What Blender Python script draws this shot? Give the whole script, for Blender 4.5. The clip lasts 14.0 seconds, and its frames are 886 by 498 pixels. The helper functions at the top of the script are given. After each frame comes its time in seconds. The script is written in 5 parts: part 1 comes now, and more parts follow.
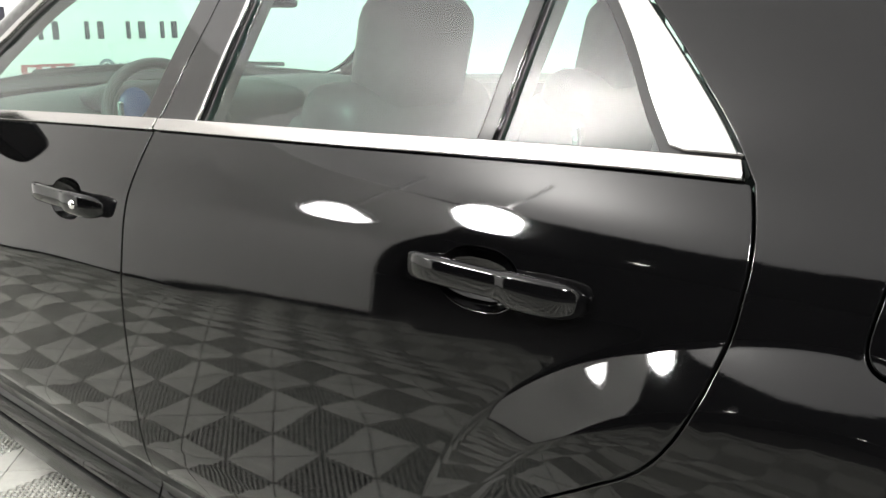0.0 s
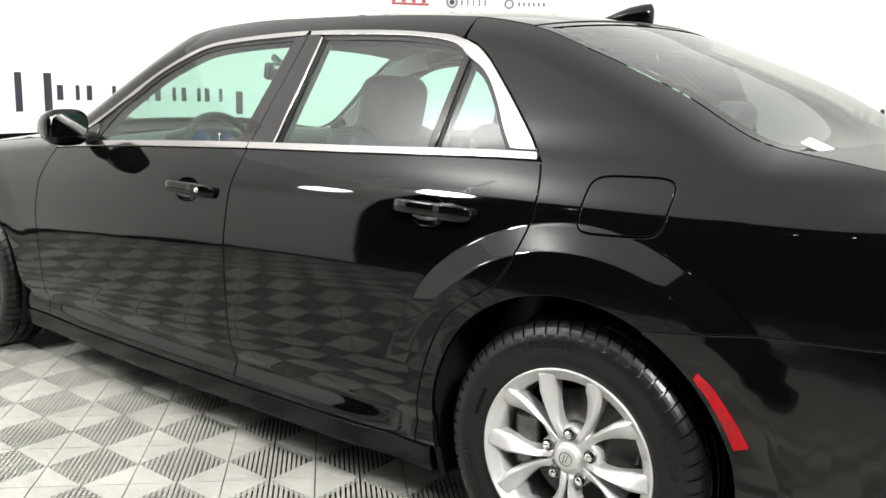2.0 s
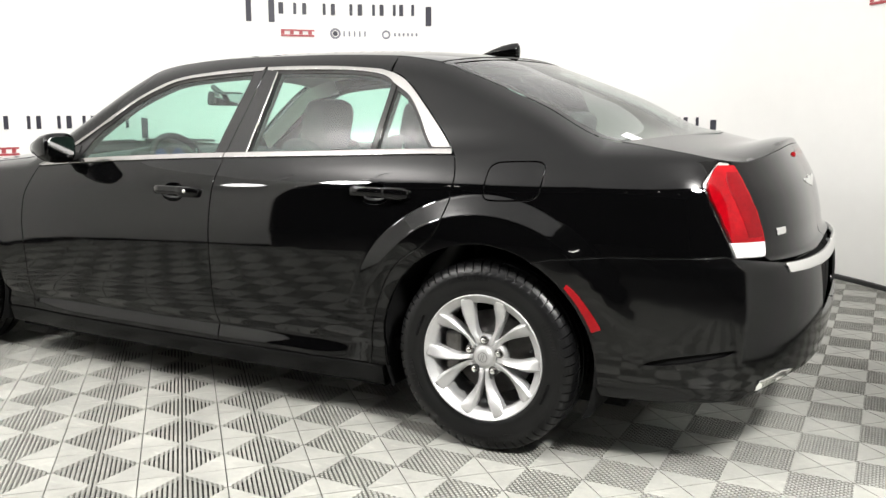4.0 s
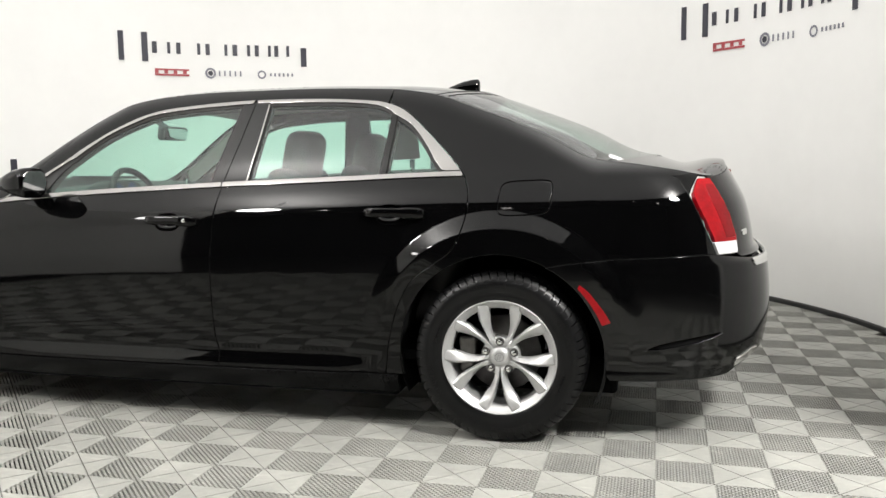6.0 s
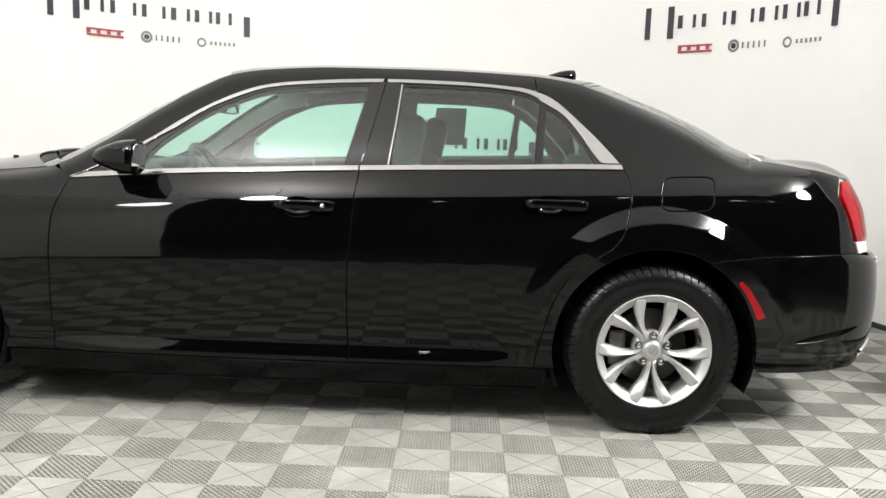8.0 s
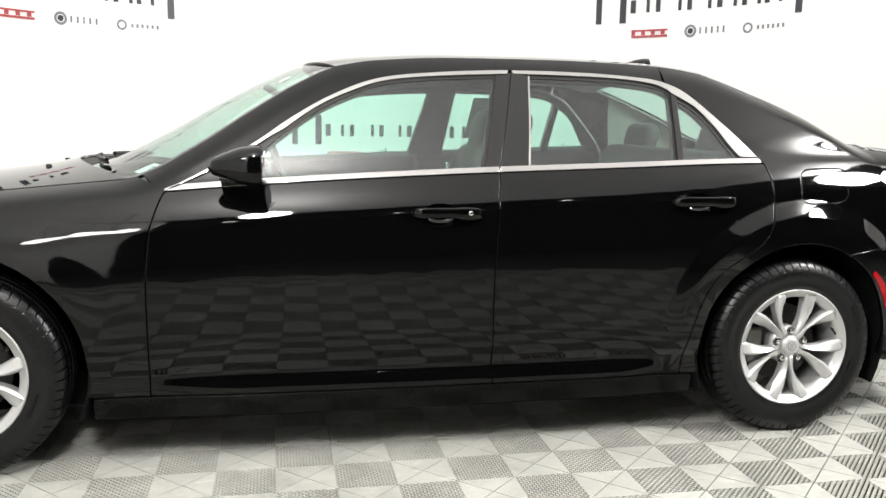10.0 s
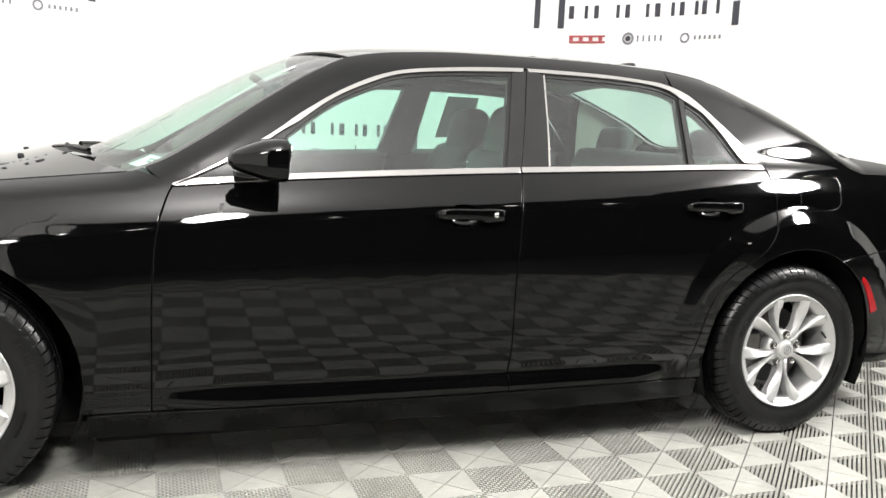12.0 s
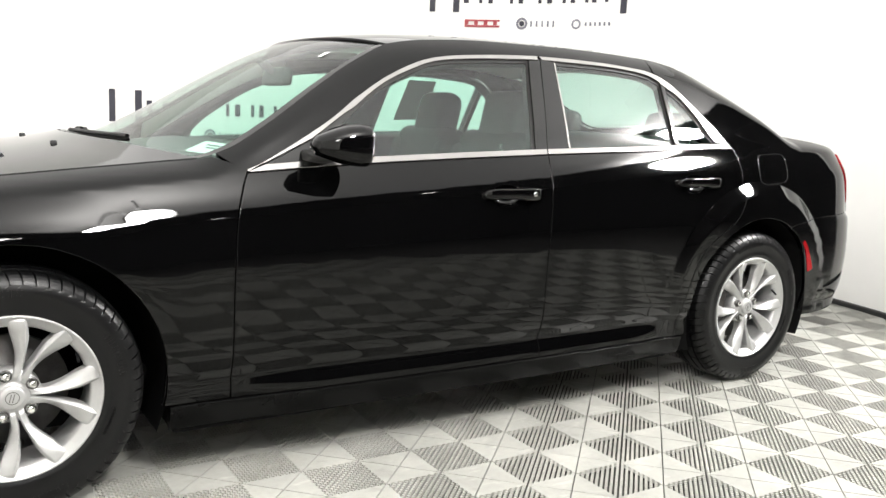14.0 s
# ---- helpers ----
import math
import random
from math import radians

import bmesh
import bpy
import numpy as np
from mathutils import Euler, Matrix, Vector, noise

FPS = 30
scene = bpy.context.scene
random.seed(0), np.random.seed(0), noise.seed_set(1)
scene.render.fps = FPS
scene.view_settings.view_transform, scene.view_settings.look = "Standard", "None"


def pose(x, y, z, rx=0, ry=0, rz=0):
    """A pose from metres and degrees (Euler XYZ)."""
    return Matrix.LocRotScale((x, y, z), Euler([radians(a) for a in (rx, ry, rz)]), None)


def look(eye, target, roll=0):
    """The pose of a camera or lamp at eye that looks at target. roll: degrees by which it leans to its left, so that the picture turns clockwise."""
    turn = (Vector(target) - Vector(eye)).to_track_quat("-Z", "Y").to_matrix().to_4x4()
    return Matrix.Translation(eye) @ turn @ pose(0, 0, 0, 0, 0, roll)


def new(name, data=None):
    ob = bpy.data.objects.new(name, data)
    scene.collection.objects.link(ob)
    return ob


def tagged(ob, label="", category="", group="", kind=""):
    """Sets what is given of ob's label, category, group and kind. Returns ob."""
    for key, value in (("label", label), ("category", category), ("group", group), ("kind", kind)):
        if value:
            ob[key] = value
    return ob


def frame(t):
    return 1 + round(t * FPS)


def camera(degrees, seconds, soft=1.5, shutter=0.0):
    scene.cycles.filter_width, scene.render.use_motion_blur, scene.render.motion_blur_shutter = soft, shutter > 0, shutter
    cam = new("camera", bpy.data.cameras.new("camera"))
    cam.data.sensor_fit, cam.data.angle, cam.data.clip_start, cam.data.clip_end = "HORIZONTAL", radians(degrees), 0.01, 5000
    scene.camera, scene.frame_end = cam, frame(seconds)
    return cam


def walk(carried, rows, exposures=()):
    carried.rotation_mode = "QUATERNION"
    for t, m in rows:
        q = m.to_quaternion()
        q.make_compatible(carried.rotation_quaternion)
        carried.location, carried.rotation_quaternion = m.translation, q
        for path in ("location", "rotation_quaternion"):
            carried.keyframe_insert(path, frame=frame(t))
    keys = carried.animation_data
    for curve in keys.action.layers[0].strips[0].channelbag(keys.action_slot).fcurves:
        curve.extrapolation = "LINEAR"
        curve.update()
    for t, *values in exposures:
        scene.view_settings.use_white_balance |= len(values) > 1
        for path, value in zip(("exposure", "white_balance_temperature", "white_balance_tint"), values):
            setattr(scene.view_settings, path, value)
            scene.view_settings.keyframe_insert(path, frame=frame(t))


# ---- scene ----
PATH = [
    (0, (1.680, -1.711, 1.237), (0.454, -0.223, 0.702), 0.4),
    (0.5, (1.857, -1.993, 1.255), (0.610, -0.510, 0.764), 0.3),
    (1, (2.087, -2.157, 1.240), (0.788, -0.701, 0.801), 0.1),
    (1.5, (2.262, -2.412, 1.232), (1.024, -0.891, 0.838), 1.4),
    (2, (2.438, -2.667, 1.243), (1.268, -1.090, 0.868), 1.7),
    (2.5, (2.597, -2.911, 1.238), (1.486, -1.287, 0.886), 1.6),
    (3, (2.673, -3.195, 1.229), (1.648, -1.510, 0.894), 2.1),
    (3.5, (2.780, -3.404, 1.234), (1.808, -1.688, 0.895), 1.2),
    (6, (2.105, -4.185, 1.166), (1.631, -2.255, 0.941), -0.7),
    (6.5, (1.776, -4.251, 1.181), (1.419, -2.296, 0.959), 0.3),
    (7, (1.422, -4.282, 1.173), (1.178, -2.31, 0.951), 1.3),
    (7.5, (1.058, -4.278, 1.173), (0.929, -2.296, 0.938), 2.0),
    (8, (0.686, -4.262, 1.178), (0.671, -2.28, 0.916), 2.1),
    (8.5, (0.307, -4.189, 1.18), (0.407, -2.211, 0.902), 2.0),
    (9, (-0.05, -4.072, 1.202), (0.159, -2.104, 0.911), 1.3),
    (11.5, (-0.831, -3.612, 1.206), (-0.217, -1.729, 0.928), 2.3),
    (12, (-0.947, -3.582, 1.175), (-0.274, -1.72, 0.894), 2.7),
    (12.5, (-1.133, -3.553, 1.155), (-0.361, -1.731, 0.863), 3.4),
    (13, (-1.325, -3.518, 1.17), (-0.456, -1.746, 0.846), 3.7),
    (13.5, (-1.524, -3.447, 1.138), (-0.548, -1.731, 0.822), 3.1),
    (14, (-1.742, -3.379, 1.16), (-0.679, -1.714, 0.85), 2.6),
]
cam = camera(55.2, 14.0)
walk(cam, [(t, look(e, g, r)) for t, e, g, r in PATH], [(0.0, 0.50), (0.5, 0.37), (1.5, 0.22), (3.0, 0.2), (6.0, -0.25), (7.5, -0.2), (9.0, 0.05), (11.5, 0.25), (12.5, 0.3), (14.0, 0.27)])

# ---- world, lamps ----
world = bpy.data.worlds.new("world")
scene.world = world
world.use_nodes = True
world.node_tree.nodes["Background"].inputs[0].default_value = (1.0, 0.97, 0.93, 1)
world.node_tree.nodes["Background"].inputs[1].default_value = 0.02

BOOTH = Vector((0.1, 0.6))      # centre of the round booth
RADIUS = 3.6
HEIGHT = 3.3
OPEN_FROM, OPEN_TO = 196.0, 331.0   # degrees of the booth's opening
FLOOR_R = 4.85     # reach of the tiles out of the opening


def on_wall(deg, r=RADIUS, z=0.0):
    a = radians(deg)
    return Vector((BOOTH.x + r * math.cos(a), BOOTH.y + r * math.sin(a), z))


LAMPS = [(-1.75, -3.20, 2.20, 0.21, 20, 0), (-0.78, -3.08, 2.50, 0.19, 70, 95), (3.85, -2.5, 2.95, 0.26, 250, 110)]     # place, radius, watts down and up
SPOTS = [(2.6, -5.5), (0.7, -7.4), (-1.5, -6.3), (4.3, -6.0)]     # small spots of the hall
CEILING_GLOW = 1.15     # added fill: an even glow given to the booth's plain white ceiling


# ---- materials ----
def material(name, colour, rough=0.5, metal=0.0, spec=0.5, coat=0.0):
    m = bpy.data.materials.new(name)
    m.use_nodes = True
    b = m.node_tree.nodes["Principled BSDF"]
    b.inputs["Base Color"].default_value = (*colour, 1)
    b.inputs["Roughness"].default_value = rough
    b.inputs["Metallic"].default_value = metal
    b.inputs["Specular IOR Level"].default_value = spec
    b.inputs["Coat Weight"].default_value = coat
    b.inputs["Coat Roughness"].default_value = 0.03
    return m


def grain(m, scale, low, high, detail=4.0, bump=0.0, bump_scale=None, rough=None, per_object=0.0):
    """Mottles the base colour between two factors, with fine relief."""
    nt = m.node_tree
    b = nt.nodes["Principled BSDF"]
    col = b.inputs["Base Color"].default_value[:]
    tc = nt.nodes.new("ShaderNodeNewGeometry")
    n = nt.nodes.new("ShaderNodeTexNoise")
    n.inputs["Scale"].default_value = scale
    n.inputs["Detail"].default_value = detail
    n2 = nt.nodes.new("ShaderNodeTexNoise")
    n2.inputs["Scale"].default_value = scale * 7.3
    n2.inputs["Detail"].default_value = 3
    nt.links.new(tc.outputs["Position"], n.inputs["Vector"])
    nt.links.new(tc.outputs["Position"], n2.inputs["Vector"])
    add = nt.nodes.new("ShaderNodeMath")
    add.operation = "MULTIPLY_ADD"
    add.inputs[1].default_value = 0.35
    nt.links.new(n2.outputs["Fac"], add.inputs[0])
    nt.links.new(n.outputs["Fac"], add.inputs[2])
    mr = nt.nodes.new("ShaderNodeMapRange")
    mr.inputs["From Min"].default_value, mr.inputs["From Max"].default_value = 0.42, 0.92
    mr.inputs["To Min"].default_value, mr.inputs["To Max"].default_value = low, high
    nt.links.new(add.outputs[0], mr.inputs["Value"])
    fac = mr.outputs[0]
    if per_object:
        oi = nt.nodes.new("ShaderNodeObjectInfo")
        m2 = nt.nodes.new("ShaderNodeMapRange")
        m2.inputs["To Min"].default_value, m2.inputs["To Max"].default_value = 1 - per_object, 1 + per_object
        nt.links.new(oi.outputs["Random"], m2.inputs["Value"])
        mul = nt.nodes.new("ShaderNodeMath")
        mul.operation = "MULTIPLY"
        nt.links.new(fac, mul.inputs[0])
        nt.links.new(m2.outputs[0], mul.inputs[1])
        fac = mul.outputs[0]
    vm = nt.nodes.new("ShaderNodeVectorMath")
    vm.operation = "SCALE"
    vm.inputs[0].default_value = col[:3]
    nt.links.new(fac, vm.inputs["Scale"])
    nt.links.new(vm.outputs[0], b.inputs["Base Color"])
    if rough:
        m3 = nt.nodes.new("ShaderNodeMapRange")
        m3.inputs["To Min"].default_value, m3.inputs["To Max"].default_value = rough
        nt.links.new(n.outputs["Fac"], m3.inputs["Value"])
        nt.links.new(m3.outputs[0], b.inputs["Roughness"])
    if bump:
        n3 = nt.nodes.new("ShaderNodeTexNoise")
        n3.inputs["Scale"].default_value = bump_scale or scale * 20
        n3.inputs["Detail"].default_value = 2
        nt.links.new(tc.outputs["Position"], n3.inputs["Vector"])
        bp = nt.nodes.new("ShaderNodeBump")
        bp.inputs["Strength"].default_value = bump
        bp.inputs["Distance"].default_value = 0.002
        nt.links.new(n3.outputs["Fac"], bp.inputs["Height"])
        nt.links.new(bp.outputs[0], b.inputs["Normal"])
    return m


def scuffed(m):
    """Broad dirt stains and small pale scuffs over a mottled colour."""
    nt = m.node_tree
    b = nt.nodes["Principled BSDF"]
    colour = b.inputs["Base Color"].links[0].from_socket
    pos = nt.nodes.new("ShaderNodeNewGeometry")
    warp = nt.nodes.new("ShaderNodeMapping")
    warp.inputs["Rotation"].default_value = (0, 0, 0.5)
    warp.inputs["Scale"].default_value = (8, 24, 8)
    nt.links.new(pos.outputs["Position"], warp.inputs["Vector"])
    factor = None
    for vector, scale, lo, hi, low, high in ((pos.outputs["Position"], 1.7, 0.35, 0.65, 0.88, 1.05), (warp.outputs[0], 1.0, 0.60, 0.70, 1.0, 1.22),
                                             (pos.outputs["Position"], 14.0, 0.28, 0.42, 0.86, 1.0)):
        n = nt.nodes.new("ShaderNodeTexNoise")
        n.inputs["Scale"].default_value = scale
        n.inputs["Detail"].default_value = 5
        nt.links.new(vector, n.inputs["Vector"])
        r = nt.nodes.new("ShaderNodeMapRange")
        r.inputs["From Min"].default_value, r.inputs["From Max"].default_value = lo, hi
        r.inputs["To Min"].default_value, r.inputs["To Max"].default_value = low, high
        nt.links.new(n.outputs["Fac"], r.inputs["Value"])
        if factor is None:
            factor = r.outputs[0]
        else:
            mul = nt.nodes.new("ShaderNodeMath")
            mul.operation = "MULTIPLY"
            nt.links.new(factor, mul.inputs[0])
            nt.links.new(r.outputs[0], mul.inputs[1])
            factor = mul.outputs[0]
    vm = nt.nodes.new("ShaderNodeVectorMath")
    vm.operation = "SCALE"
    nt.links.new(colour, vm.inputs[0])
    nt.links.new(factor, vm.inputs["Scale"])
    nt.links.new(vm.outputs[0], b.inputs["Base Color"])
    return m


def glass(name, tint, ior=1.5):
    m = bpy.data.materials.new(name)
    m.use_nodes = True
    nt = m.node_tree
    nt.nodes.clear()
    out = nt.nodes.new("ShaderNodeOutputMaterial")
    mix = nt.nodes.new("ShaderNodeMixShader")
    tr = nt.nodes.new("ShaderNodeBsdfTransparent")
    tr.inputs[0].default_value = (*tint, 1)
    gl = nt.nodes.new("ShaderNodeBsdfGlossy")
    gl.inputs["Roughness"].default_value = 0.01
    lw = nt.nodes.new("ShaderNodeLayerWeight")
    lw.inputs["Blend"].default_value = 0.5
    pw = nt.nodes.new("ShaderNodeMath")
    pw.operation = "POWER"
    pw.inputs[1].default_value = 5.0
    f0 = ((ior - 1) / (ior + 1)) ** 2
    ma = nt.nodes.new("ShaderNodeMath")
    ma.operation = "MULTIPLY_ADD"
    ma.inputs[1].default_value, ma.inputs[2].default_value = 1 - f0, f0
    nt.links.new(lw.outputs["Facing"], pw.inputs[0])
    nt.links.new(pw.outputs[0], ma.inputs[0])
    nt.links.new(ma.outputs[0], mix.inputs[0])
    nt.links.new(tr.outputs[0], mix.inputs[1])
    nt.links.new(gl.outputs[0], mix.inputs[2])
    nt.links.new(mix.outputs[0], out.inputs[0])
    return m


PAINT = grain(material("black_paint", (0.0012, 0.0012, 0.0013), 0.03, spec=0.30), 3.0, 0.9, 1.1, bump=0.006, bump_scale=260, rough=(0.02, 0.05))
BUMPER_PAINT = grain(material("bumper_paint", (0.0012, 0.0012, 0.0013), 0.08, spec=0.42), 3.0, 0.9, 1.1, bump=0.01, bump_scale=260, rough=(0.09, 0.13))
GLOSS = material("gloss_black_trim", (0.003, 0.003, 0.003), 0.06)
CHROME = grain(material("chrome", (0.40, 0.39, 0.38), 0.14, metal=1.0), 9, 0.93, 1.0, rough=(0.10, 0.2))
BRIGHT = material("bright_chrome", (0.85, 0.85, 0.84), 0.06, metal=1.0)
ALLOY = grain(material("silver_alloy", (0.50, 0.50, 0.495), 0.40, metal=0.6), 14, 0.93, 1.05, rough=(0.34, 0.46))
RUBBER = grain(material("tyre_rubber", (0.003, 0.003, 0.0032), 0.34, spec=0.3), 20, 0.75, 1.3, bump=0.05, bump_scale=300, rough=(0.26, 0.42))
SEAL = material("rubber_seal", (0.008, 0.008, 0.008), 0.5)
MATTE = grain(material("black_plastic", (0.012, 0.012, 0.012), 0.55), 30, 0.8, 1.2, bump=0.2, bump_scale=900)
DARK = material("underbody", (0.006, 0.006, 0.006), 0.85, spec=0.1)
LEATHER = grain(material("black_leather", (0.034, 0.034, 0.034), 0.45), 3, 0.94, 1.06)
DASH = grain(material("dashboard_plastic", (0.03, 0.03, 0.031), 0.5), 22, 0.85, 1.15, bump=0.3, bump_scale=700)
LINER = grain(material("grey_headliner", (0.52, 0.50, 0.45), 0.85), 26, 0.92, 1.05, bump=0.2, bump_scale=900)
GLASS = glass("tinted_glass", (0.64, 0.885, 0.80), 1.8)
SCREEN_GLASS = glass("windscreen_glass", (0.68, 0.89, 0.80), 1.38)
REAR_GLASS = glass("rear_screen_glass", (0.68, 0.80, 0.75), 2.1)
MIRROR = material("mirror_glass", (0.8, 0.82, 0.82), 0.02, metal=1.0)
RED = grain(material("red_lens", (0.23, 0.001, 0.004), 0.08, spec=0.25, coat=0.06), 11, 0.62, 1.25)
RED_DARK = grain(material("deep_red_lens", (0.14, 0.001, 0.003), 0.12, spec=0.2, coat=0.06), 11, 0.7, 1.2)
CLEAR = material("clear_lens", (0.75, 0.75, 0.76), 0.1, metal=0.4, coat=0.8)
SILL_BLACK = grain(material("sill_black", (0.003, 0.003, 0.003), 0.2, spec=0.1), 12, 0.8, 1.2, rough=(0.14, 0.28))
STEEL = grain(material("brake_steel", (0.16, 0.155, 0.15), 0.4, metal=1.0), 30, 0.7, 1.1)
PAPER = material("white_paper", (0.8, 0.8, 0.8), 0.6)
INK = material("grey_ink", (0.2, 0.2, 0.22), 0.6)
# the dials' blue light is put into this colour; nothing is emitted
BLUE_GLOW = material("dial_face", (0.02, 0.05, 0.16), 0.3)
NAVY = grain(material("navy_vinyl", (0.035, 0.034, 0.05), 0.4), 8, 0.9, 1.1)
LOGO_RED = material("red_vinyl", (0.42, 0.06, 0.07), 0.4)
LOGO_GREY = material("grey_vinyl", (0.22, 0.22, 0.26), 0.4)
WALL = grain(material("white_wall_paint", (0.85, 0.845, 0.825), 0.55), 1.2, 0.97, 1.02, bump=0.05, bump_scale=300)
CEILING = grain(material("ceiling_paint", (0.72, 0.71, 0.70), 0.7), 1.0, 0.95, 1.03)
# emission added to the painted ceiling as even fill light; it is no lamp
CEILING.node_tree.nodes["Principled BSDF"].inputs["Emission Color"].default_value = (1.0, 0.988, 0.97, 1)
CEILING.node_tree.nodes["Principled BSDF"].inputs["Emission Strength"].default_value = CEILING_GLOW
SKIRTING = material("black_skirting", (0.012, 0.012, 0.012), 0.45)
TILE = scuffed(grain(material("grey_floor_tile", (0.38, 0.38, 0.347), 0.42), 6.0, 0.78, 1.08, bump=0.12, bump_scale=350, rough=(0.3, 0.55), per_object=0.05))
SUBFLOOR = grain(material("dark_subfloor", (0.045, 0.044, 0.041), 0.8), 4, 0.8, 1.2)
HALL = grain(material("dark_hall_paint", (0.013, 0.0125, 0.0125), 0.8), 0.8, 0.7, 1.3)
HALL_FLOOR = grain(material("dark_concrete", (0.06, 0.058, 0.055), 0.5), 1.5, 0.7, 1.3, bump=0.1)
SPOT_GLOW = material("spot_lens", (0.9, 0.9, 0.9), 0.4)
SPOT_GLOW.node_tree.nodes["Principled BSDF"].inputs["Emission Color"].default_value = (1.0, 0.96, 0.9, 1)
SPOT_GLOW.node_tree.nodes["Principled BSDF"].inputs["Emission Strength"].default_value = 60.0
LAMP_BODY = material("lamp_housing", (0.6, 0.6, 0.6), 0.4)


# ---- builders ----
def link_mesh(name, verts, faces, mat, parent=None, normals=None, label="", smooth=True):
    me = bpy.data.meshes.new(name)
    me.from_pydata([tuple(v) for v in verts], [], faces)
    me.materials.append(mat)
    if smooth:
        me.polygons.foreach_set("use_smooth", [True] * len(me.polygons))
    if normals is not None:
        me.normals_split_custom_set_from_vertices([tuple(n) for n in normals])
    me.update()
    ob = new(name, me)
    if parent is not None:
        ob.parent = parent
    if label:
        ob["label"] = label
    return ob


def part(name, bm, mat, parent, label="", smooth=False):
    me = bpy.data.meshes.new(name)
    bm.to_mesh(me)
    bm.free()
    me.materials.append(mat)
    if smooth:
        me.polygons.foreach_set("use_smooth", [True] * len(me.polygons))
    ob = new(name, me)
    if parent is not None:
        ob.parent = parent
    if label:
        ob["label"] = label
    return ob


def empty(name, loc=(0, 0, 0)):
    ob = new(name)
    ob.location = loc
    ob.empty_display_size = 0.2
    return ob


def box_bm(x0, x1, y0, y1, z0, z1, bevel=0.0, seg=2, bm=None):
    bm2 = bmesh.new()
    bmesh.ops.create_cube(bm2, size=1, matrix=Matrix.LocRotScale(((x0 + x1) / 2, (y0 + y1) / 2, (z0 + z1) / 2), None, (abs(x1 - x0), abs(y1 - y0), abs(z1 - z0))))
    if bevel:
        bmesh.ops.bevel(bm2, geom=bm2.edges[:], offset=bevel, segments=seg, affect="EDGES", profile=0.5)
    if bm is None:
        return bm2
    me = bpy.data.meshes.new("tmp")
    bm2.to_mesh(me)
    bm2.free()
    bm.from_mesh(me)
    bpy.data.meshes.remove(me)
    return bm


def lathe(profile, segments=64, axis="y", wobble=None):
    """Rings of (radius, along) turned about an axis through the origin."""
    verts, faces = [], []
    n = len(profile)
    for i in range(segments):
        a = 2 * math.pi * i / segments
        for k, (r, t) in enumerate(profile):
            if wobble:
                r = r + wobble(i, k)
            verts.append((r * math.cos(a), t, r * math.sin(a)))
    for i in range(segments):
        j = (i + 1) % segments
        for k in range(n - 1):
            faces.append((i * n + k, i * n + k + 1, j * n + k + 1, j * n + k))
    return verts, faces


def pchip(xs, ys):
    xs, ys = list(xs), list(ys)
    h = [b - a for a, b in zip(xs, xs[1:])]
    d = [(b - a) / k for a, b, k in zip(ys, ys[1:], h)]
    m = [d[0]]
    for i in range(1, len(xs) - 1):
        if d[i - 1] * d[i] <= 0:
            m.append(0.0)
        else:
            w1, w2 = 2 * h[i] + h[i - 1], h[i] + 2 * h[i - 1]
            m.append((w1 + w2) / (w1 / d[i - 1] + w2 / d[i]))
    m.append(d[-1])

    def f(x):
        if x <= xs[0]:
            return ys[0] + m[0] * (x - xs[0])
        if x >= xs[-1]:
            return ys[-1] + m[-1] * (x - xs[-1])
        i = 0
        while x > xs[i + 1]:
            i += 1
        t = (x - xs[i]) / h[i]
        a, b = 1 - t, t
        return (1 + 2 * t) * a * a * ys[i] + t * a * a * h[i] * m[i] + b * b * (3 - 2 * t) * ys[i + 1] - b * b * a * h[i] * m[i + 1]
    return f


def spl(pts, n=8):
    """A smooth line through points."""
    out = []
    p = [pts[0]] + list(pts) + [pts[-1]]
    for i in range(1, len(p) - 2):
        for k in range(n):
            t = k / n
            out.append(tuple(0.5 * (2 * p[i][c] + (p[i + 1][c] - p[i - 1][c]) * t + (2 * p[i - 1][c] - 5 * p[i][c] + 4 * p[i + 1][c] - p[i + 2][c]) * t * t
                                    + (3 * p[i][c] - p[i - 1][c] - 3 * p[i + 1][c] + p[i + 2][c]) * t ** 3) for c in range(len(p[0]))))
    out.append(tuple(pts[-1]))
    return out


# ---- the car's skin: the front points to -x ----
REAR, FRONT = 1.526, -1.526
AXLE_Z = 0.36
BELT = pchip([-2.4, -1.4, -0.84, -0.5, 0.3, 0.76, 1.36, 1.9, 2.5], [0.85, 0.925, 0.968, 0.995, 1.038, 1.056, 1.078, 1.083, 1.07])
CANT = pchip([-2.5, -1.9, -1.34, -1.1, -0.98, -0.9, -0.76, -0.55, -0.39, -0.25, -0.1, 0.2, 0.6, 1.0, 1.2, 1.41, 1.65, 1.9, 2.05, 2.2, 2.32, 2.5],
             [0.80, 0.905, 0.966, 0.99, 1.003, 1.03, 1.11, 1.25, 1.348, 1.412, 1.437, 1.455, 1.458, 1.447, 1.42, 1.35, 1.255, 1.137, 1.118, 1.095, 1.07, 1.055])
ROLL = pchip([-2.5, -1.1, -0.85, 1.1, 1.5, 1.9, 2.5], [0.09, 0.07, 0.03, 0.035, 0.06, 0.11, 0.10])
ROLL_H = pchip([-2.5, -1.1, -0.85, 1.1, 1.9, 2.5], [0.06, 0.06, 0.07, 0.08, 0.075, 0.06])
TAPER = pchip([-2.4, -1.9, -1.1, 1.3, 1.9, 2.5], [-0.05, -0.02, 0.0, 0.0, -0.015, -0.05])
